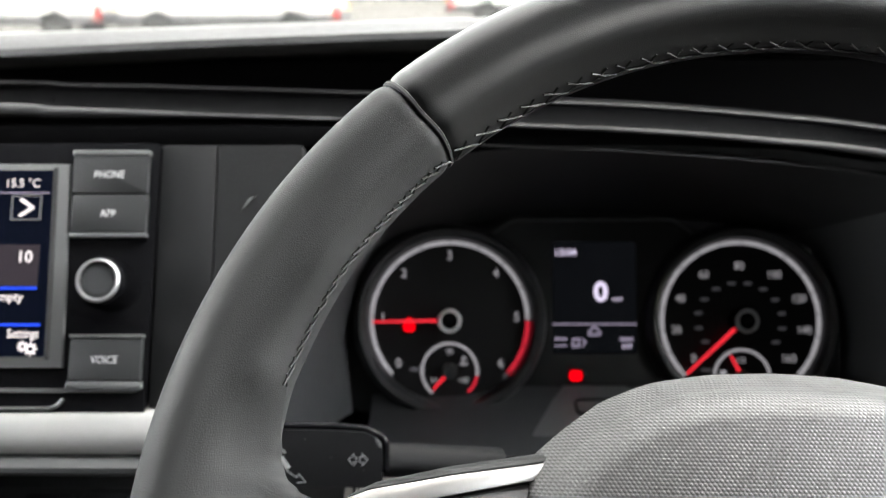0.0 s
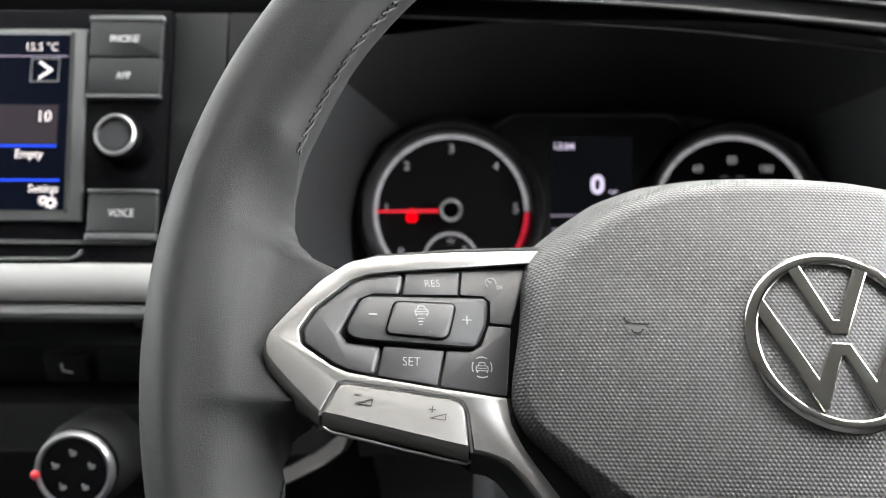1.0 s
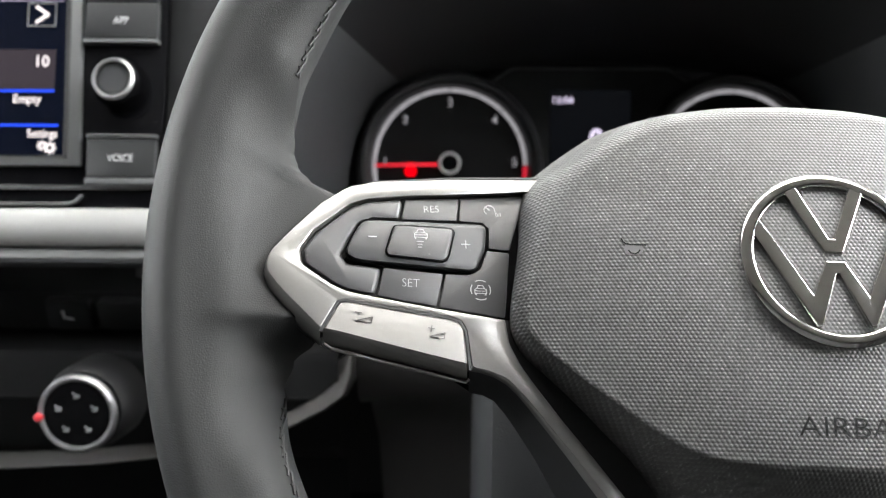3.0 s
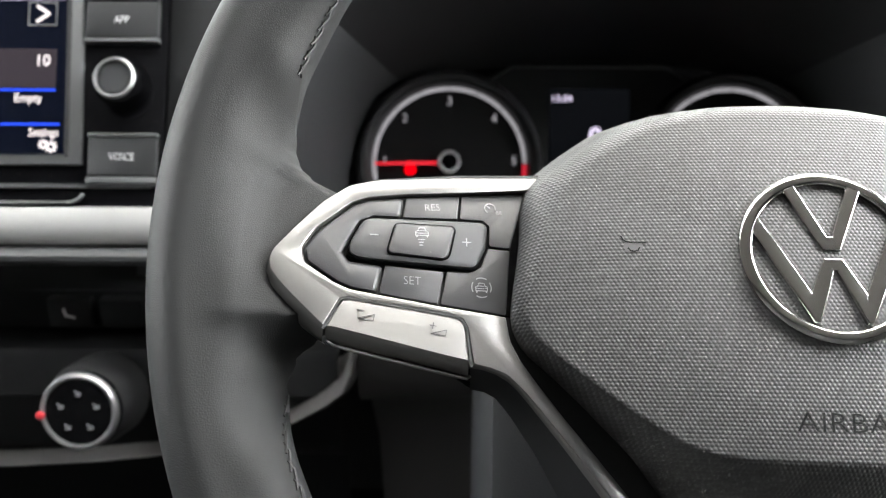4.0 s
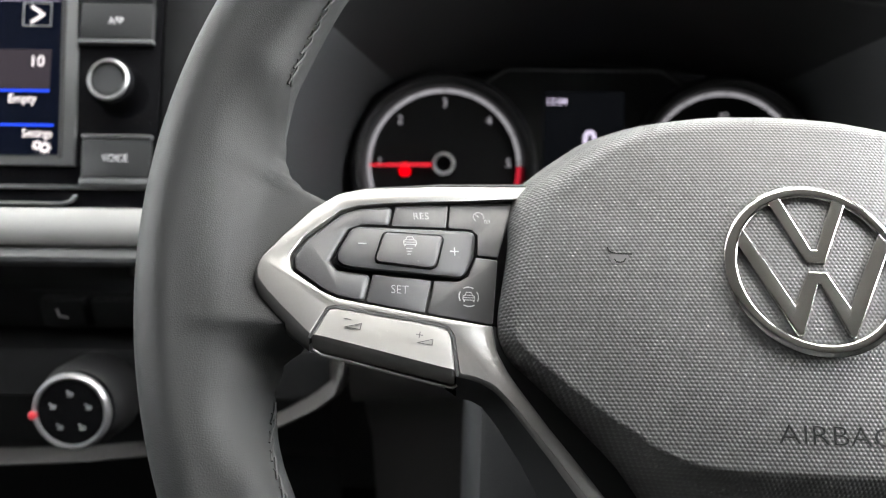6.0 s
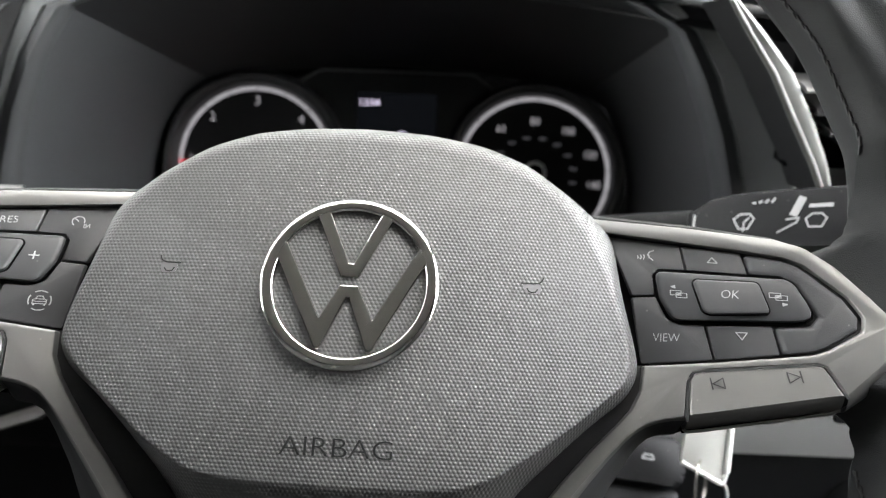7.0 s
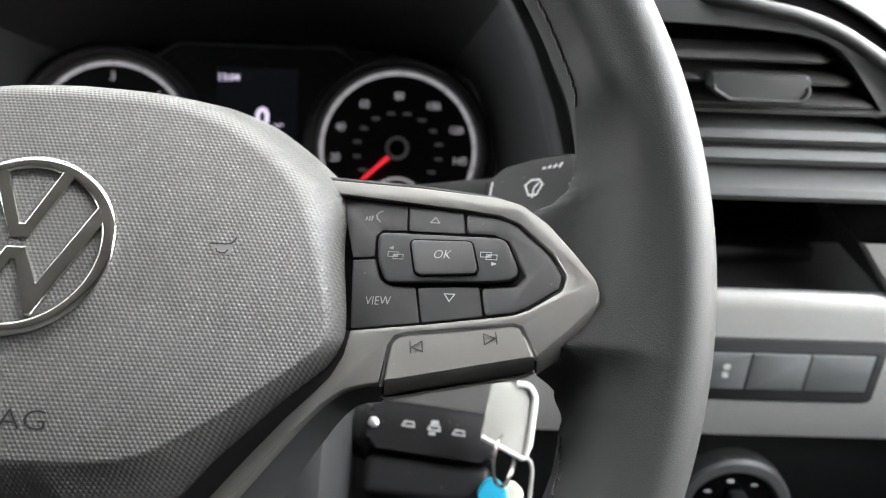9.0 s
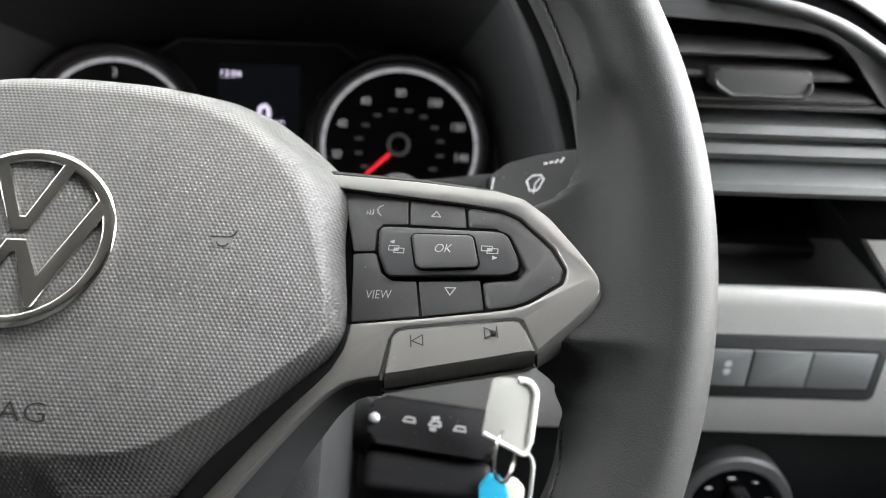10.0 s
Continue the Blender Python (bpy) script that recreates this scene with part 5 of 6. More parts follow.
EDGE = [(-1.0, 0.652), (-0.24, 0.656), (-0.19, 0.6597), (-0.151, 0.6650), (-0.112, 0.6745), (-0.0825, 0.6851), (-0.0635, 0.6963), (-0.0525, 0.7054), (-0.0481, 0.7176), (-0.0465, 0.7279), (-0.0458, 0.745), (-0.0455, 0.765)]
secs = []
for i, (x, z) in enumerate(EDGE):
    (xa, za), (xb, zb) = EDGE[max(0, i - 1)], EDGE[min(len(EDGE) - 1, i + 1)]
    d = Vector((xb - xa, zb - za)).normalized()
    secs.append([Vector((x + d.y * q, y, z - d.x * q)) for q, y in ((-0.001, 0.34), (-0.0005, 0.306), (0.0003, 0.3015), (0.0012, 0.2990), (0.0024, 0.2996), (0.0042, 0.303), (0.0060, 0.312), (0.008, 0.345))])
part("console_frame", loft(secs), KNEE := pebbled("warm_grey_trim", (0.062, 0.059, 0.056), 0.5, 900, 0.2), dash, "curved grey rim of the lower console")
rows = []
for x, d in ((-0.044, 0.0), (-0.02, 0.001), (0.03, 0.004), (0.09, 0.006), (0.15, 0.004), (0.20, 0.002), (0.235, 0.001)):
    rows.append([Vector((x, y + d, z)) for y, z in ((0.345, 0.752), (0.322, 0.751), (0.308, 0.744), (0.302, 0.728), (0.3015, 0.712), (0.3055, 0.700), (0.313, 0.691), (0.330, 0.680), (0.36, 0.66), (0.40, 0.60), (0.44, 0.40))])
part("knee_panel", loft(rows), KNEE, dash, "grey knee panel under the column")

# climate control knob
CLIM = pose(-0.183, 0.279, 0.706, 90 - 18, 0, 0)
clim = empty("climate_knob", CLIM, "round black climate knob with a bright ring and red marker", "control knob")
part("knob_base", lathe([(23.5, -32), (23.0, -14), (21.5, -9), (20.0, -6)], 64), BLACKSOFT, clim, "dark knob base")
part("knob_body", lathe([(20.0, -8), (20.0, -3), (19.4, -0.5), (18.0, 0.6), (17.0, 0.2)], 64), GLOSS, clim)
part("knob_ring", lathe([(16.8, -0.4), (17.2, 1.0), (18.6, 1.3), (19.8, 0.0), (20.1, -2.0)], 64, cap=False), CHROME_SATIN, clim, "satin chrome ring")
part("knob_face", lathe([(0.01, 0.35), (16.6, 0.35), (17.0, -0.8)], 48), GLOSS, clim, "gloss black knob face")
for a in (90, 162, 18, -54, 234):
    x, y = polar(0, 9.6, a)
    bm = bmesh.new()
    stroke(bm, [(x - 1.4, y + 1.2), (x - 0.4, y), (x + 1.4, y)], 1.1, 0.6)
    stroke(bm, [(x - 1.2, y - 1.2), (x + 1.2, y - 1.2)], 0.8, 0.6)
    part("printed_symbol", bm, DIM_PRINT := (shader("dim_grey_print", (0.17, 0.175, 0.175), 0.5) if a == 90 else DIM_PRINT), clim)
part("marker", moved(lathe([(2.4, -2), (2.3, 1.6), (1.4, 2.6), (0.01, 2.8)], 20), pose(-0.0190, -0.0018, 0)), RED_PLASTIC, clim, "red marker")

# ---- driver's side: vent, shelf, silver panel, switches ----
vent = empty("air_vent", Matrix(), "dark air vent with slats and a sliding tab", "air vent")
VX0 = 0.318
SLAT = shader("satin_black_slat", (0.042, 0.0412, 0.0412), 0.42, grain=0.15, scale=1500)
for z, x0, x1 in ((0.8785, 0.296, 0.402), (0.8690, 0.303, 0.414), (0.8595, 0.311, 0.428)):
    prof = [(0.2985, 0.0), (0.2975, 0.0012), (0.300, 0.0026), (0.306, 0.0034), (0.322, 0.0046), (0.322, 0.0030), (0.306, 0.0014), (0.300, 0.0)]
    secs = []
    for x in np.linspace(x0, x1, 18):
        e = smoothstep(x1 - 0.016, x1, x)
        secs.append([Vector((x, y + 0.010 * e, z + dz * (1 - 0.75 * e) - 0.0005 * e)) for y, dz in prof])
    part("slat", loft(secs, closed=True), SLAT, vent, "satin dark slat")
TAB = shader("satin_black_tab", (0.010, 0.010, 0.0105), 0.55, spec=0.3, grain=0.1, scale=1500)
tab = rounded([(-20.5, 5.5), (-20, -1.5), (-12.5, -6.2), (18, -6.2), (21.5, -2.8), (20.5, 5.5)], [2, 3, 3, 2.5, 3, 2], 4)
slide = part("sliding_tab", moved(prism(tab, 12.0, 1.6, 3, top=0), pose(0.3605, 0.2885, 0.8697, 84, 0, 0)), TAB, vent, "rounded sliding tab on the slats")
lower = [Vector((x, y, 0.0)) * MM for x, y in rounded([(-19.8, 0.5), (-19.4, -1.6), (-12.3, -5.6), (17.8, -5.6), (20.8, -2.6), (20.4, 0.5)], [0, 3, 3, 2.5, 3, 0], 4)]
part("tab_edge", moved(tube(lower, 0.0011, 8), pose(0.3605, 0.2885, 0.8697, 84, 0, 0)), TAB, slide, "satin lower edge of the tab")
# darkness inside the duct is painted on this block
part("vent_duct", block(VX0 - 0.01, 0.46, 0.330, 0.345, 0.835, 0.915), SHADE_BLACK, vent, "rear of the duct, its shade put into the black")
# grey face between the brow and the slats
low = [(0.305, 0.8936), (0.323, 0.8931), (0.345, 0.8924), (0.3624, 0.8912), (0.3760, 0.8900), (0.3875, 0.8878), (0.396, 0.8838), (0.4035, 0.8775), (0.412, 0.868), (0.424, 0.855), (0.432, 0.846)]
up = [(0.285, 0.9160), (0.312, 0.9110), (0.340, 0.9040), (0.3600, 0.9010), (0.3740, 0.8985), (0.3880, 0.8945), (0.400, 0.8895), (0.4105, 0.8830), (0.4215, 0.8748), (0.435, 0.860), (0.446, 0.846)]
rows = [[Vector((u[0], 0.305, u[1])) for u in up], [Vector((u[0] * 0.9 + l[0] * 0.1, 0.302, u[1] * 0.9 + l[1] * 0.1)) for u, l in zip(up, low)],
        [Vector((l[0], 0.2990, l[1] + 0.0006)) for l in low], [Vector((l[0], 0.3000, l[1])) for l in low], [Vector((l[0], 0.332, l[1] + 0.001)) for l in low]]
part("vent_face", loft(rows), FACEDARK := pebbled("charcoal_vent_face", (0.016, 0.0165, 0.0168), 0.6, 900, 0.2, spec=0.25), vent, "dark grey face above the slats")
part("vent_ledge", loft([[Vector((x, y, z)) for y, z in ((0.330, 0.8590), (0.300, 0.8586), (0.2975, 0.8575), (0.2985, 0.8560), (0.305, 0.8552), (0.33, 0.8548))] for x in np.linspace(0.318, 0.60, 14)]), SLAT, vent, "thin dark ledge under the slats")
part("vent_sill", loft([[Vector((x, y, z)) for y, z in ((0.345, 0.8520), (0.305, 0.8510), (0.2975, 0.8490), (0.2955, 0.8455), (0.298, 0.8425), (0.304, 0.8420))] for x in np.linspace(0.325, 0.60, 14)]), GREYTRIM, vent, "grey sill of the vent")
strip = [[Vector((x, y, z)) for y, z in ((0.304, 0.8415), (0.2985, 0.8398), (0.2965, 0.836), (0.299, 0.8325), (0.310, 0.8318))] for x in np.linspace(0.325, 0.60, 14)]
part("vent_rule", loft(strip), GREYTRIM, vent, "grey strip below the sill")
EDGE_L = [(0.2551, 0.9169), (0.2655, 0.9033), (0.2791, 0.8869), (0.2934, 0.8646), (0.3060, 0.8455), (0.3150, 0.8290)]
part("end_trim", tube([(x + 0.0012, 0.3, z) for x, z in EDGE_L], [0.0012, 0.0014, 0.0016, 0.0018, 0.0018, 0.0016], 10), shader("dull_silver_edge", (0.11, 0.109, 0.105), 0.45, metal=0.3), vent, "bright satin end trim")
secs = [[Vector((x + q * k, y, z)) for q, y in ((0.001, 0.3005), (0.008, 0.2995), (0.0105, 0.3005), (0.0115, 0.33))] for (x, z), k in zip(EDGE_L, (0.4, 0.8, 1.0, 1.0, 0.8, 0.6))]
part("end_cheek", loft(secs), CHEEK_SILVER := shader("dull_silver_trim", (0.15, 0.149, 0.144), 0.45, metal=0.3, grain=0.08, scale=2500), vent, "satin silver cheek of the vent")
secs = [[Vector((x + 0.0005, 0.3005, z)), Vector((x + 0.0008, 0.320, z - 0.003)), Vector((x + 0.0004, 0.338, z - 0.006))] for x, z in EDGE_L]
part("end_reveal", loft(secs), DARK, vent, "dark side of the vent's end")
shelf = [[Vector((x, y, z)) for y, z in ((0.345, 0.8318), (0.306, 0.8312), (0.292, 0.8285), (0.2865, 0.8255), (0.2855, 0.8220), (0.288, 0.8190), (0.296, 0.8178), (0.40, 0.815))] for x in np.linspace(0.325, 0.60, 20)]
part("shelf_edge", loft(shelf), GREYTRIM, dash, "grained grey edge over the open tray")
part("tray_floor", block(0.33, 0.60, 0.309, 0.42, 0.745, 0.7570, 0.002), BLACKSOFT, dash, "black floor of the open tray")
# darkness at the back of the tray is painted on this block
part("tray_back", block(0.33, 0.60, 0.385, 0.42, 0.757, 0.816), SHADE_BLACK, dash, "rear of the tray, its shade put into the black")
part("tray_step", block(0.33, 0.44, 0.355, 0.384, 0.7572, 0.766, 0.003), BLACKSOFT, dash, "low step in the tray")
part("tray_end", loft([[Vector(p) for p in r] for r in (((0.4290, 0.301, 0.7945), (0.4540, 0.301, 0.7640)), ((0.4310, 0.2995, 0.7945), (0.4560, 0.2995, 0.7640)), ((0.60, 0.2995, 0.7945), (0.60, 0.2995, 0.7640)))]), CHEEK_SILVER, dash, "slanting silver end of the tray")
part("tray_side", loft([[Vector(p) for p in r] for r in (((0.4285, 0.3025, 0.7950), (0.4535, 0.3025, 0.7630)), ((0.440, 0.384, 0.7950), (0.462, 0.384, 0.7630)))]), DARK, dash, "dark side wall of the tray")
rows = []
prof = [(0.3090, 0.752), (0.3088, 0.7625), (0.3070, 0.7645), (0.3045, 0.7640), (0.3025, 0.7610), (0.3018, 0.755), (0.3010, 0.742), (0.3010, 0.715), (0.3005, 0.690), (0.3025, 0.677), (0.312, 0.6715), (0.34, 0.669)]
for x in np.linspace(0.19, 0.60, 28):
    rows.append([Vector((x, y, z)) for y, z in prof])
part("silver_panel", loft(rows), TRIM_SILVER, dash, "satin silver lower dash panel")
panel = empty("switch_panel", pose(0.409, 0.3005, 0.7195, 92, 0, 0), "row of blank dark switches in a dark grey frame", "switch panel")
outer = rounded([(-57, -17.8), (50, -17.8), (50, 20.0), (-57, 20.0)], 3.0, 4)
part("switch_frame", prism(outer, 5.0, 1.0, 2, top=1.2), FACEDARK, panel, "dark grey frame")
part("switch_well", prism(rounded([(-54, -11.2), (46.2, -11.2), (46.2, 14.0), (-54, 14.0)], 1.5, 3), 0.6, top=1.45), BLACKSOFT, panel)
for k in range(3):
    x0 = (-50.0, -19.0, 11.6)[k]
    x1 = x0 + (30.4, 30.2, 33.2)[k]
    part("blank_switch", prism(rounded([(x0, -10.2), (x1, -10.2), (x1, 12.4), (x0, 12.4)], 1.0, 3), 3.0, 0.9, 2, top=2.2), BLANK := (shader("blank_switch_plastic", (0.085, 0.088, 0.088), 0.45, grain=0.15, scale=1800) if k == 0 else BLANK), panel, "blank dark grey switch")
bm = bmesh.new()
for y in (-2.5, 2.5):
    band(-31.0, y + 1.5, 0.8, 1.7, 0, 360, 2.4, 0.2, 14, bm)
part("printed_symbol", bm, SOFT_WHITE, panel)
rows = []
for x in np.linspace(0.232, 0.60, 10):
    rows.append([Vector((x, y, z)) for y, z in ((0.34, 0.6715), (0.322, 0.670), (0.318, 0.664), (0.316, 0.64), (0.322, 0.60), (0.35, 0.50), (0.38, 0.40))])
part("lower_panel", loft(rows), DARK, dash, "dark lower dash panel")
lsw = empty("light_switch", pose(0.401, 0.302, 0.6235, 84, 0, 0), "round dark headlamp switch in the lower panel", "light switch")
part("switch_ring", lathe([(34, -12), (34, 0), (32.5, 1.8), (27.5, 2.4), (25.6, 0), (25.2, -3)], 64, cap=False), GREYTRIM, lsw, "dark switch surround")
part("switch_face", lathe([(0.01, 0.2), (25.0, 0.2), (25.4, -2)], 48), GLOSS, lsw)
part("switch_grip", prism(rounded([(-4, -15), (4, -15), (5, 15), (-5, 15)], 2.5, 4), 8, 1.2, 3, top=9), DARK, lsw, "raised switch grip")
bm = bmesh.new()
for a in (20, 60, 100, 140):
    x, y = polar(0, 20.5, a)
    stroke(bm, [(x - 1.4, y), (x + 1.4, y)], 1.2, 0.5)
stroke(bm, [(0, 4), (0, 13)], 1.2, 9.2)
part("printed_symbol", bm, SOFT_WHITE, lsw)

# ================= steering column, stalks, key =================
column = empty("steering_column", WHEEL, "dark plastic steering column shroud behind the wheel", "steering column")
secs = []
for z, w, top, bot in ((-38, 44, 26, -40), (-60, 50, 32, -46), (-90, 54, 38, -52), (-130, 58, 42, -58), (-190, 60, 46, -62)):
    out = rounded([(-w, bot + 10), (-w * 0.7, bot), (w * 0.7, bot), (w, bot + 10), (w, top - 10), (w * 0.8, top), (-w * 0.8, top), (-w, top - 10)], 10, 4)
    secs.append([Vector((x, y, z)) * MM for x, y in out])
part("column_shroud", loft(secs, closed=True), HOODIN, column, "dark grained column shroud")
secs = []
for z, w, top, bot in ((-84, 84, -24, -138), (-86, 89, -21, -142), (-92, 92, -19, -145), (-190, 94, -14, -150)):
    out = rounded([(-w, bot), (w - 14, bot), (w - 14, top), (-w, top)], 12, 5)
    secs.append([Vector((x, y, z)) * MM for x, y in out])
part("lower_shroud", loft(secs, closed=True), pebbled("dark_grey_shroud", (0.0115, 0.012, 0.0125), 0.6, 900, 0.3, spec=0.2), column, "grey lower shroud under the column")
part("wheel_boss", lathe([(34, -10), (36, -24), (33, -40)], 48), BLACKSOFT, column, "matt black wheel boss")


def stalk(name, origin, m, length, tall, label, neck_to):
    """A flat paddle lever; its local x runs to the tip, y up, z towards the driver."""
    st = empty(name, m, label, "lever")
    body = rounded([(-6, -tall * 0.40), (length * 0.5, -tall * 0.5), (length, -tall * 0.5), (length, tall * 0.5), (length * 0.36, tall * 0.5), (length * 0.15, tall * 0.40), (-6, -tall * 0.08)], [3, 10, 6, 4, 12, 8, 3], 5)
    part("lever_body", prism(body, 13.0, 2.6, 4), LEVER, st, "satin black lever")
    topb = [(length - 1, tall * 0.5 + 0.3), (length * 0.38, tall * 0.5 + 0.3), (length * 0.25, tall * 0.46), (length * 0.14, tall * 0.40)]
    part("gloss_edge", tube([Vector((x, y, -3.4)) * MM for x, y in topb], 0.0019, 10), GLOSS, st, "gloss black upper edge")
    inv = m.inverted()
    p = inv @ Vector(neck_to)
    part("lever_neck", tube([Vector((3, 0, -6)) * MM, p], [0.0075, 0.009], 14), DARK, st, "dark lever neck")
    return st


LEVER = shader("satin_lever_plastic", (0.0065, 0.0065, 0.007), 0.45, spec=0.15, grain=0.1, scale=2500, dust=0.15)
lst = empty("indicator_stalk", Matrix.Translation((-0.026, 0.2945, 0.7935)) @ pose(0, 0, 0, 69, 0, 0), "satin black indicator lever with white printed arrows", "lever")
body = rounded([(0, -12.5), (0, 8.5), (-8, 12.2), (-20, 13), (-70, 13.5), (-75, 8), (-75, -12), (-66, -12.5)], [3, 5, 6, 8, 4, 5, 5, 4], 5)
part("lever_body", prism(body, 15.0, 2.2, 4, top=0), LEVER, lst, "satin black lever")
part("gloss_edge", tube([Vector((x, y, -3.0)) * MM for x, y in rounded([(1.2, -6), (1.2, 8.7), (-8, 13.0), (-20, 14.2), (-70, 14.7)], [0, 5, 8, 10, 0], 5)], 0.0019, 10), GLOSS, lst, "gloss black upper edge")
part("lever_neck", tube([(-0.010, -0.002, -0.010), (0.055, -0.010, -0.03)], 0.008, 14), DARK, lst, "dark lever neck")
bm = bmesh.new()
for f in (-1, 1):
    ox = -10.8 + 2.1 * f
    stroke(bm, [(ox + 2.2 * f, 0), (ox - 0.2 * f, 2.6), (ox - 0.2 * f, 1.2), (ox - 1.4 * f, 1.2), (ox - 1.4 * f, -1.2), (ox - 0.2 * f, -1.2), (ox - 0.2 * f, -2.6)], 0.45, 0.15, True)
part("printed_symbol", bm, SOFT_WHITE2 := shader("white_lever_print", (0.24, 0.24, 0.24), 0.5), lst, "white printed double arrow")
bm = bmesh.new()
stroke(bm, [(-49, 8), (-43.5, 3.2), (-46, 3.4), (-47.5, 2.6)], 0.5, 0.15)
stroke(bm, [(-45.5, 0.6), (-42.6, -3.4)], 2.4, 0.15)
stroke(bm, [(-43, -5), (-38.5, -8), (-37.5, -6.5), (-34.5, -10), (-38, -10.4)], 0.5, 0.15)
part("printed_symbol", bm, SOFT_WHITE2, lst, "white printed lever marks")

tip, neck = Vector((0.3025, 0.230, 0.8488)), Vector((0.244, 0.277, 0.8235))
ax = (tip - neck).normalized()
nz = Vector((-0.25, -0.72, 0.64))
nz = (nz - ax * nz.dot(ax)).normalized()
ny = nz.cross(ax)
WM = Matrix(((ax.x, ny.x, nz.x, neck.x), (ax.y, ny.y, nz.y, neck.y), (ax.z, ny.z, nz.z, neck.z), (0, 0, 0, 1)))
rst = stalk("wiper_stalk", neck, WM, (tip - neck).length * 1000, 24.0, "satin black wiper lever with white printed symbols", (0.17, 0.33, 0.79))
WIPER_MARKS = [[([(26, -4), (23.5, 0.5), (26, 2.6), (30, 2.6), (32, 0.5), (29.8, -4)], 0.8, True), ([(28, -5), (28, -1), (30, 1)], 0.7, False)],
               [([(54, -4), (52.5, -0.5), (55, 1.6), (58.5, 1.6), (60.5, -0.5), (58.8, -4)], 0.8, True)],
               [([(42, -6), (49, -2), (50, 0), (45, -0.5)], 0.7, False)], [([(48, 2), (50.5, 8)], 3.2, False)], [([(54, 5), (62, 5)], 1.6, False)], [([(6, -3), (6, 3)], 1.0, False)]]
WIPER_MARKS += [[([(31 + 2.6 * k, 7.5), (32 + 2.6 * k, 7.5 + 0.5 * k)], 1.0, False)] for k in range(4)]
for mark in WIPER_MARKS:
    bm = bmesh.new()
    for pts, w, closed in mark:
        stroke(bm, pts, w, 0.15, closed)
    part("printed_symbol", bm, SOFT_WHITE2, rst, "white printed wiper mark")

# key fob in the ignition, with its ring and tags
fob = empty("key_fob", Matrix.Translation((0.227, 0.2515, 0.7155)) @ pose(0, 0, 0, 38, 4, -3), "black folding key fob hanging from the ignition lock", "key fob")
shape = rounded([(-29, -11), (26, -13), (30, -8), (29, 10), (-26, 11.5), (-31, 6)], [5, 5, 5, 5, 6, 5], 4)
part("fob_body", prism(shape, 13.0, 2.5, 4), LEVER, fob, "satin black fob body")
part("fob_front", block(-0.029, 0.029, -0.031, -0.0125, -0.030, -0.004, 0.004, 3), LEVER, fob, "black lower fob body")
part("release_button", moved(lathe([(2.5, 0), (2.4, 0.9), (1.7, 1.4), (0.01, 1.5)], 24), pose(-0.0275, 0.0, 0.0)), CHROME_SATIN, fob, "bright release button")
for x, y in ((-11.5, 1.0), (0.5, 0.5), (12, -0.5)):
    bm = bmesh.new()
    stroke(bm, [(x - 2.6, y - 0.8), (x - 1.4, y + 1.2), (x + 2.4, y + 1.0), (x + 2.8, y - 1.0)], 0.9, 0.15, True)
    if x == 0.5:
        stroke(bm, [(x - 1, y + 2.6), (x + 1.4, y + 2.8)], 1.6, 0.15)
        stroke(bm, [(x - 1.6, y - 2.6), (x + 0.4, y - 2.6)], 1.6, 0.15)
    part("printed_symbol", bm, SOFT_WHITE2, fob, "white printed symbol")
part("lock_barrel", tube([(-0.024, -0.006, -0.016), (-0.034, 0.0, -0.018), (-0.052, 0.012, -0.02)], [0.010, 0.012, 0.013], 20), DARK, fob, "dark ignition lock barrel")
tagm = Matrix.Translation((0.2598, 0.2385, 0.7345)) @ pose(0, 0, 0, 58, 0, 6)
tag = empty("key_tag", tagm, "pale translucent plastic tag on the key ring", "key tag")
shape = rounded([(-12.5, -9.0), (6.0, -20.0), (12.2, 8.0), (10.0, 12.5), (-4.0, 14.5), (-7.0, 13.5)], [1.5, 1.5, 5, 5, 4, 2], 4)
part("tag_plate", prism(shape, 2.4, 0.5, 2), TAG, tag, "pale plastic plate")
TAG_EDGE = shader("white_plastic_edge", (0.42, 0.42, 0.40), 0.35)
part("tag_edge", tube([Vector((x, y, 0.1)) * MM for x, y in rounded([(-12.3, -9.0), (6.0, -19.6), (8.2, -14), (12.0, 7.0), (9.5, 12.2), (4.0, 13.0)], [0, 2, 2, 5, 5, 0], 4)], [0.0010] * 2 + [0.0011] * 5 + [0.0016] * 15, 8), TAG_EDGE, tag, "thick white moulded edge")
ring = empty("key_ring", Matrix.Translation((0.2585, 0.232, 0.7155)) @ pose(0, 0, 0, 78, 0, 62), "steel split ring holding key tags", "key ring")
part("ring_wire", lathe([(11.0, -0.8), (12.3, -0.4), (12.3, 0.8), (11.0, 0.8), (11.0, -0.8)], 40, cap=False), STEEL, ring, "steel ring")
blue = empty("blue_key_tag", Matrix.Translation((0.2545, 0.2285, 0.6965)) @ pose(0, 0, 0, 66, 0, 0), "bright blue plastic key tag on the ring", "key tag")
part("tag_body", prism(rounded([(-6, -16), (5, -18), (6.5, 2), (2.5, 7.5), (-2.5, 8), (-6.5, 2)], 4, 4), 5, 1.4, 3), BLUE_TAG, blue, "blue plastic body")
cream = empty("cream_key_tag", Matrix.Translation((0.2625, 0.2305, 0.6955)) @ pose(0, 0, 0, 66, 0, 0), "small cream plastic key tag on the ring", "key tag")
part("tag_body", prism(rounded([(-5, -14), (5, -14), (6, 2), (2, 6), (-4, 5)], 3, 4), 4, 1.2, 3), CREAM, cream, "cream plastic body")
cord = empty("pale_cord", Matrix(), "thin pale cord loop on the key ring", "cord")
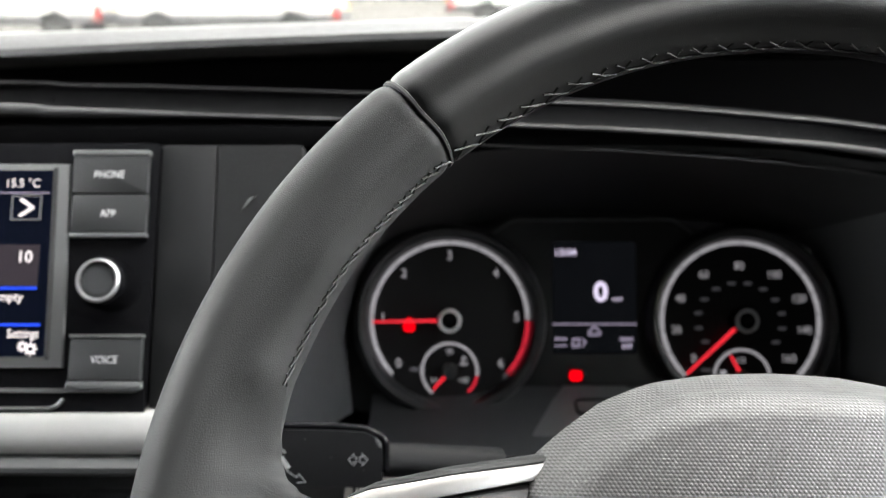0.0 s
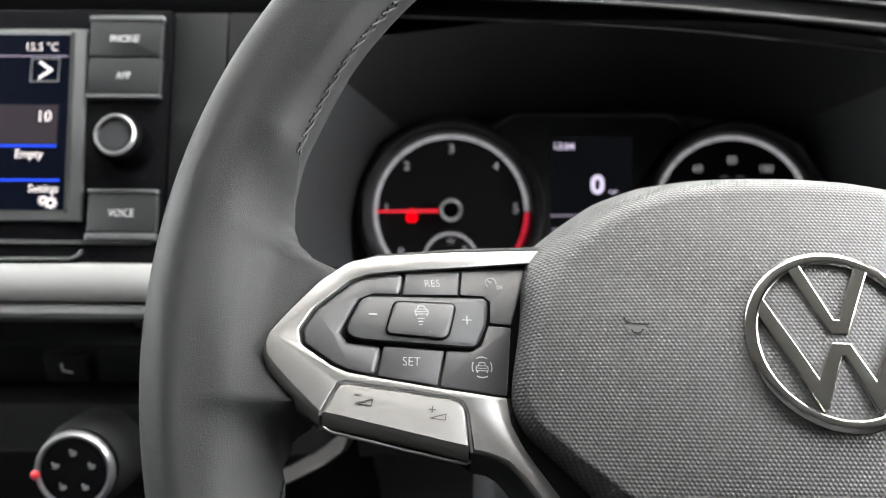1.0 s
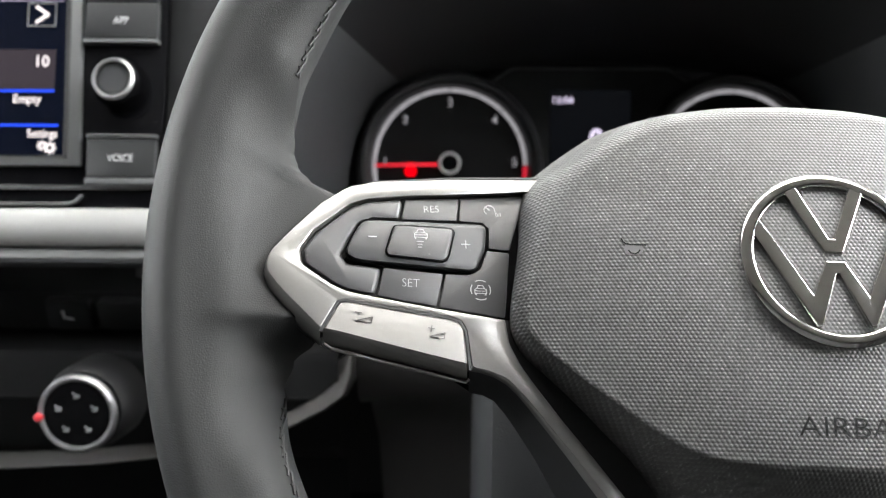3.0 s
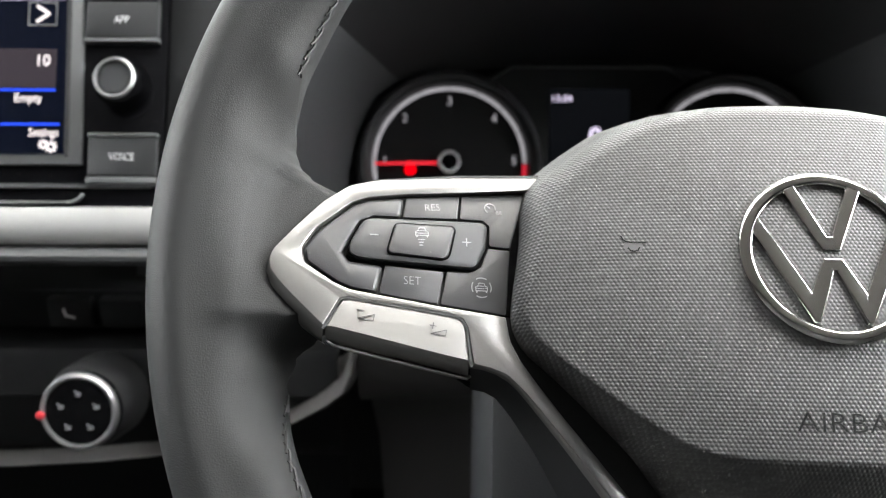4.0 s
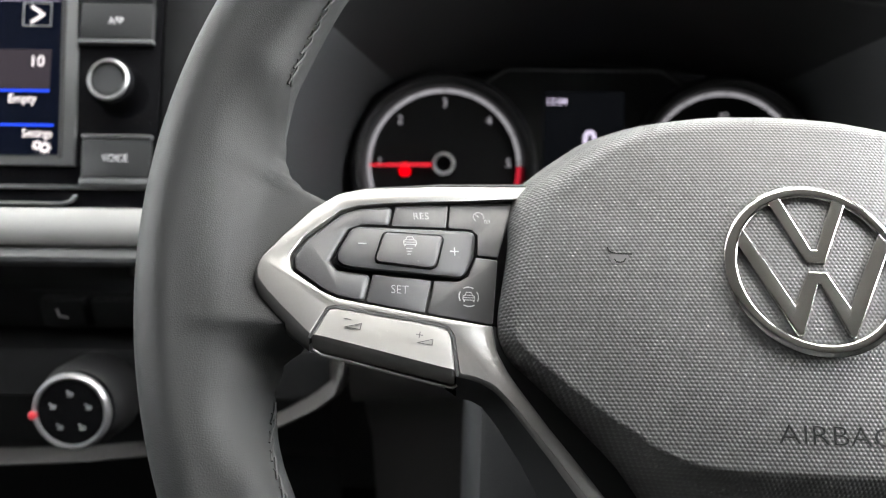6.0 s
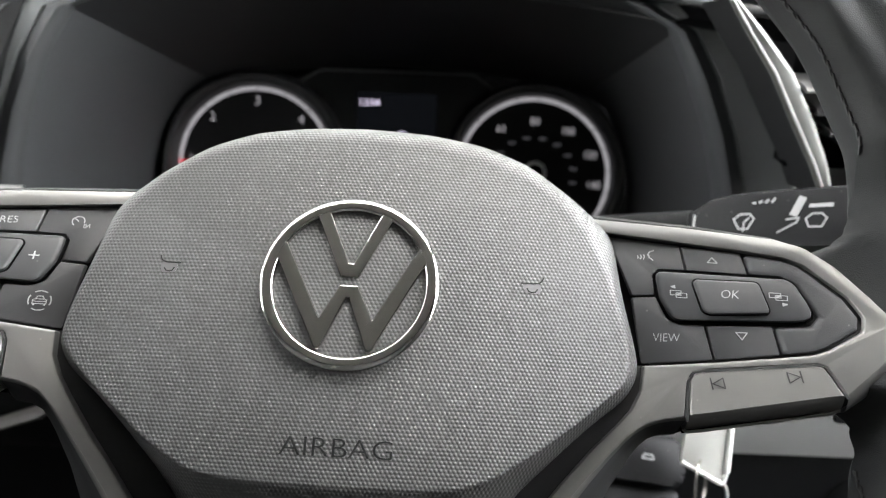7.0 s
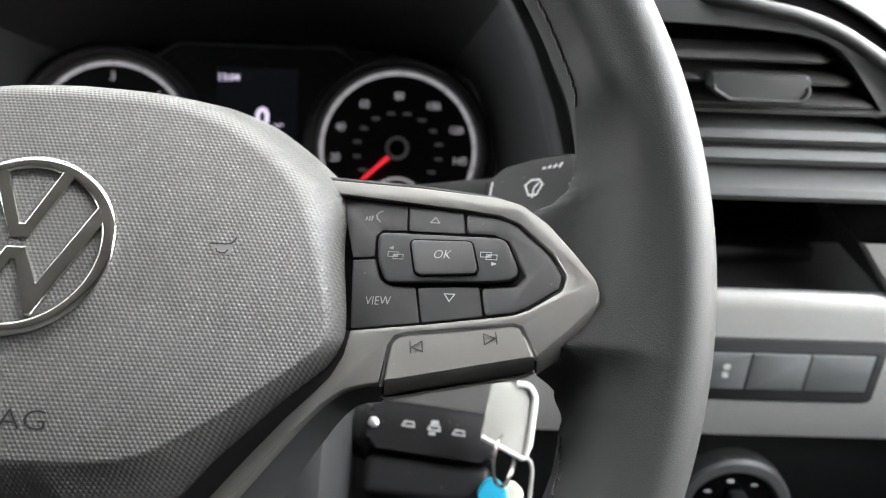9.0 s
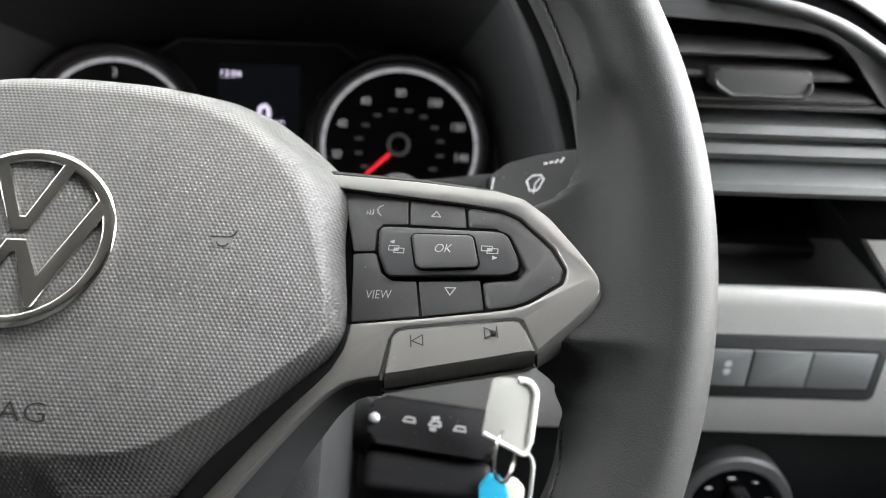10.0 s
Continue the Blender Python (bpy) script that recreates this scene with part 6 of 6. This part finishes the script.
part("cord_loop", tube([(0.2665, 0.2355, 0.7175), (0.2705, 0.233, 0.7130), (0.2712, 0.2315, 0.7100), (0.2706, 0.2275, 0.6980), (0.2690, 0.224, 0.688)], 0.0009, 8), TAG, cord)

# ================= cab and surroundings =================
def wall(name, bm, material, label):
    tagged(part(name, bm, material), label, kind="structure", category="wall")


tagged(part("cab_floor", block(-1.0, 0.60, -0.42, 1.1, 0.10, 0.14), CARPET), "dark rubber cab floor", "floor", kind="structure")
# unseen roof; its front edge is placed to limit light from above
tagged(part("ceiling", block(-1.02, 0.62, -0.44, 0.26, 1.40, 1.44), HEADLINER), "unseen grey headliner, its front edge placed to limit overhead light", "ceiling", kind="structure")
# unseen wall set close behind, to keep rear light off the wheel
wall("wall_rear", block(-1.02, 0.62, -0.46, -0.42, 0.10, 1.40), DOORTRIM, "unseen grey bulkhead, set close to cut light from behind")


def pillar(name, x):
    bar = tube([(x, 1.10, 0.90), (x, 0.60, 1.17), (x, 0.26, 1.42)], 0.035, 12)
    tagged(part(name, bar, HEADLINER), "pale windscreen pillar", "pillar", kind="structure")


# unseen doors; sill and post heights are chosen to shape the side light
def door(name, x0, x1, sill, post, label):
    bm = block(x0, x1, -0.42, 1.10, 0.10, sill)
    block(x0, x1, -0.42, post, sill, 1.40, bm=bm)
    block(x0, x1, post, 0.26, 1.37, 1.40, bm=bm)
    tagged(part(name, bm, DOORTRIM), label, "door", kind="structure")


pillar("pillar_right", 0.615)
pillar("pillar_left", -1.015)
door("door_1", 0.60, 0.63, 0.78, 0.03, "unseen grey driver's door, its opening cut to shape the light")
door("door_2", -1.03, -1.0, 0.93, 0.02, "unseen grey passenger door, its opening cut to shape the light")
tagged(part("windscreen_cowl", block(-1.02, 0.62, 1.10, 1.25, 0.05, 0.875), BLACKSOFT), "black cowl below the windscreen", "cowl", kind="structure")
pane = bmesh.new()
loft([[Vector((x, 1.125, 0.88)), Vector((x, 0.60, 1.15)), Vector((x, 0.265, 1.405)), Vector((x, 0.269, 1.409)), Vector((x, 0.604, 1.154)), Vector((x, 1.129, 0.884))] for x in (-0.99, 0.59)], pane, closed=True)
screen_pane = tagged(part("window_1", pane, GLASS), "windscreen glass, darkened to dim the view outside", "window", kind="structure")
# daylight enters past the pane without its dimming tint
screen_pane.visible_shadow = False

GZ = -0.55
bm = bmesh.new()
loft([[Vector((x, y, GZ)) for x in np.linspace(-400, 400, 9)] for y in [-400, -100, 0, 10, 30, 80, 400]], bm)
tagged(part("ground", bm, ASPHALT), "pale worn yard surface", "ground", kind="structure")


def van(m, label, side_stripe=False):
    """A parked panel van, nose towards +x in its own frame."""
    v = empty("parked_van", m, label, "van", "parked vans")
    secs = []
    for x, zt, w in ((-2.45, 1.85, 0.86), (-2.4, 1.95, 0.92), (-1.0, 2.0, 0.95), (0.9, 1.98, 0.95), (1.3, 1.7, 0.92), (1.75, 1.15, 0.92), (2.3, 1.02, 0.88), (2.45, 0.85, 0.8)):
        pts = rounded([(-w * 1000, 420), (w * 1000, 420), (w * 1000, zt * 1000 - 80), (w * 930, zt * 1000), (-w * 930, zt * 1000), (-w * 1000, zt * 1000 - 80)], [60, 60, 120, 80, 80, 120], 3)
        secs.append([Vector((x, y * MM, z * MM)) for y, z in pts])
    part("body", loft(secs, closed=True), WHITE_PAINT, v, "white painted body")
    part("rear_bumper", block(-2.56, -2.38, -0.92, 0.92, 0.34, 0.60, 0.05, 3), GREY_BUMPER, v, "grey plastic bumper")
    part("front_bumper", block(2.30, 2.52, -0.86, 0.86, 0.30, 0.62, 0.06, 3), GREY_BUMPER, v, "grey plastic bumper")
    for y in (-1, 1):
        part("side_sill", block(-2.35, 2.3, y * 0.955 - 0.02, y * 0.955 + 0.02, 0.36, 0.58, 0.02, 2), GREY_BUMPER, v, "grey side strip")
        part("tail_lamp", block(-2.50, -2.36, y * 0.88 - 0.07, y * 0.88 + 0.07, 0.46, 0.78, 0.03, 2), TAIL_RED, v, "red tail lamp")
        for x in (-1.45, 1.55):
            w = part("wheel", moved(lathe([(330, -100), (340, -60), (340, 60), (330, 100), (210, 105), (200, 60), (0.1, 60)], 32), Matrix.Translation((x, y * 0.88, 0.34)) @ Matrix.Rotation(radians(90 * -y), 4, "X")), TYRE, v, "black tyre")
            part("rim", moved(lathe([(205, 95), (190, 108), (60, 80), (0.1, 84)], 24), Matrix.Translation((x, y * 0.88, 0.34)) @ Matrix.Rotation(radians(90 * -y), 4, "X")), FRAME_GREY, w, "grey wheel rim")
        part("side_window", block(0.35, 1.15, y * 0.945 - 0.015, y * 0.945 + 0.015, 1.2, 1.72, 0.01), WINDOW_DARK, v, "dark side window")
    part("windscreen", block(1.28, 1.60, -0.75, 0.75, 1.25, 1.66, 0.02), WINDOW_DARK, v, "dark windscreen")
    part("number_plate", block(-2.58, -2.55, -0.26, 0.26, 0.66, 0.77), AMBER, v, "yellow plate")
    return v


YZ = GZ
van(pose(-10.35, 18.8, YZ, 0, 0, 180), "white panel van parked on the yard")
van(pose(-5.0, 18.7, YZ, 0, 0, 181), "white panel van parked beside the first")
van(pose(2.4, 23.5, YZ, 0, 0, 2), "white panel van parked further off")
bm = block(-60, 60, 44, 46, -0.60, 5.0)
wallb = part("backdrop_building", bm, shader("pale_cladding", (0.55, 0.53, 0.48), 0.7, blotch=0.4), None)
tagged(wallb, "long pale clad building across the yard", "building", kind="structure")
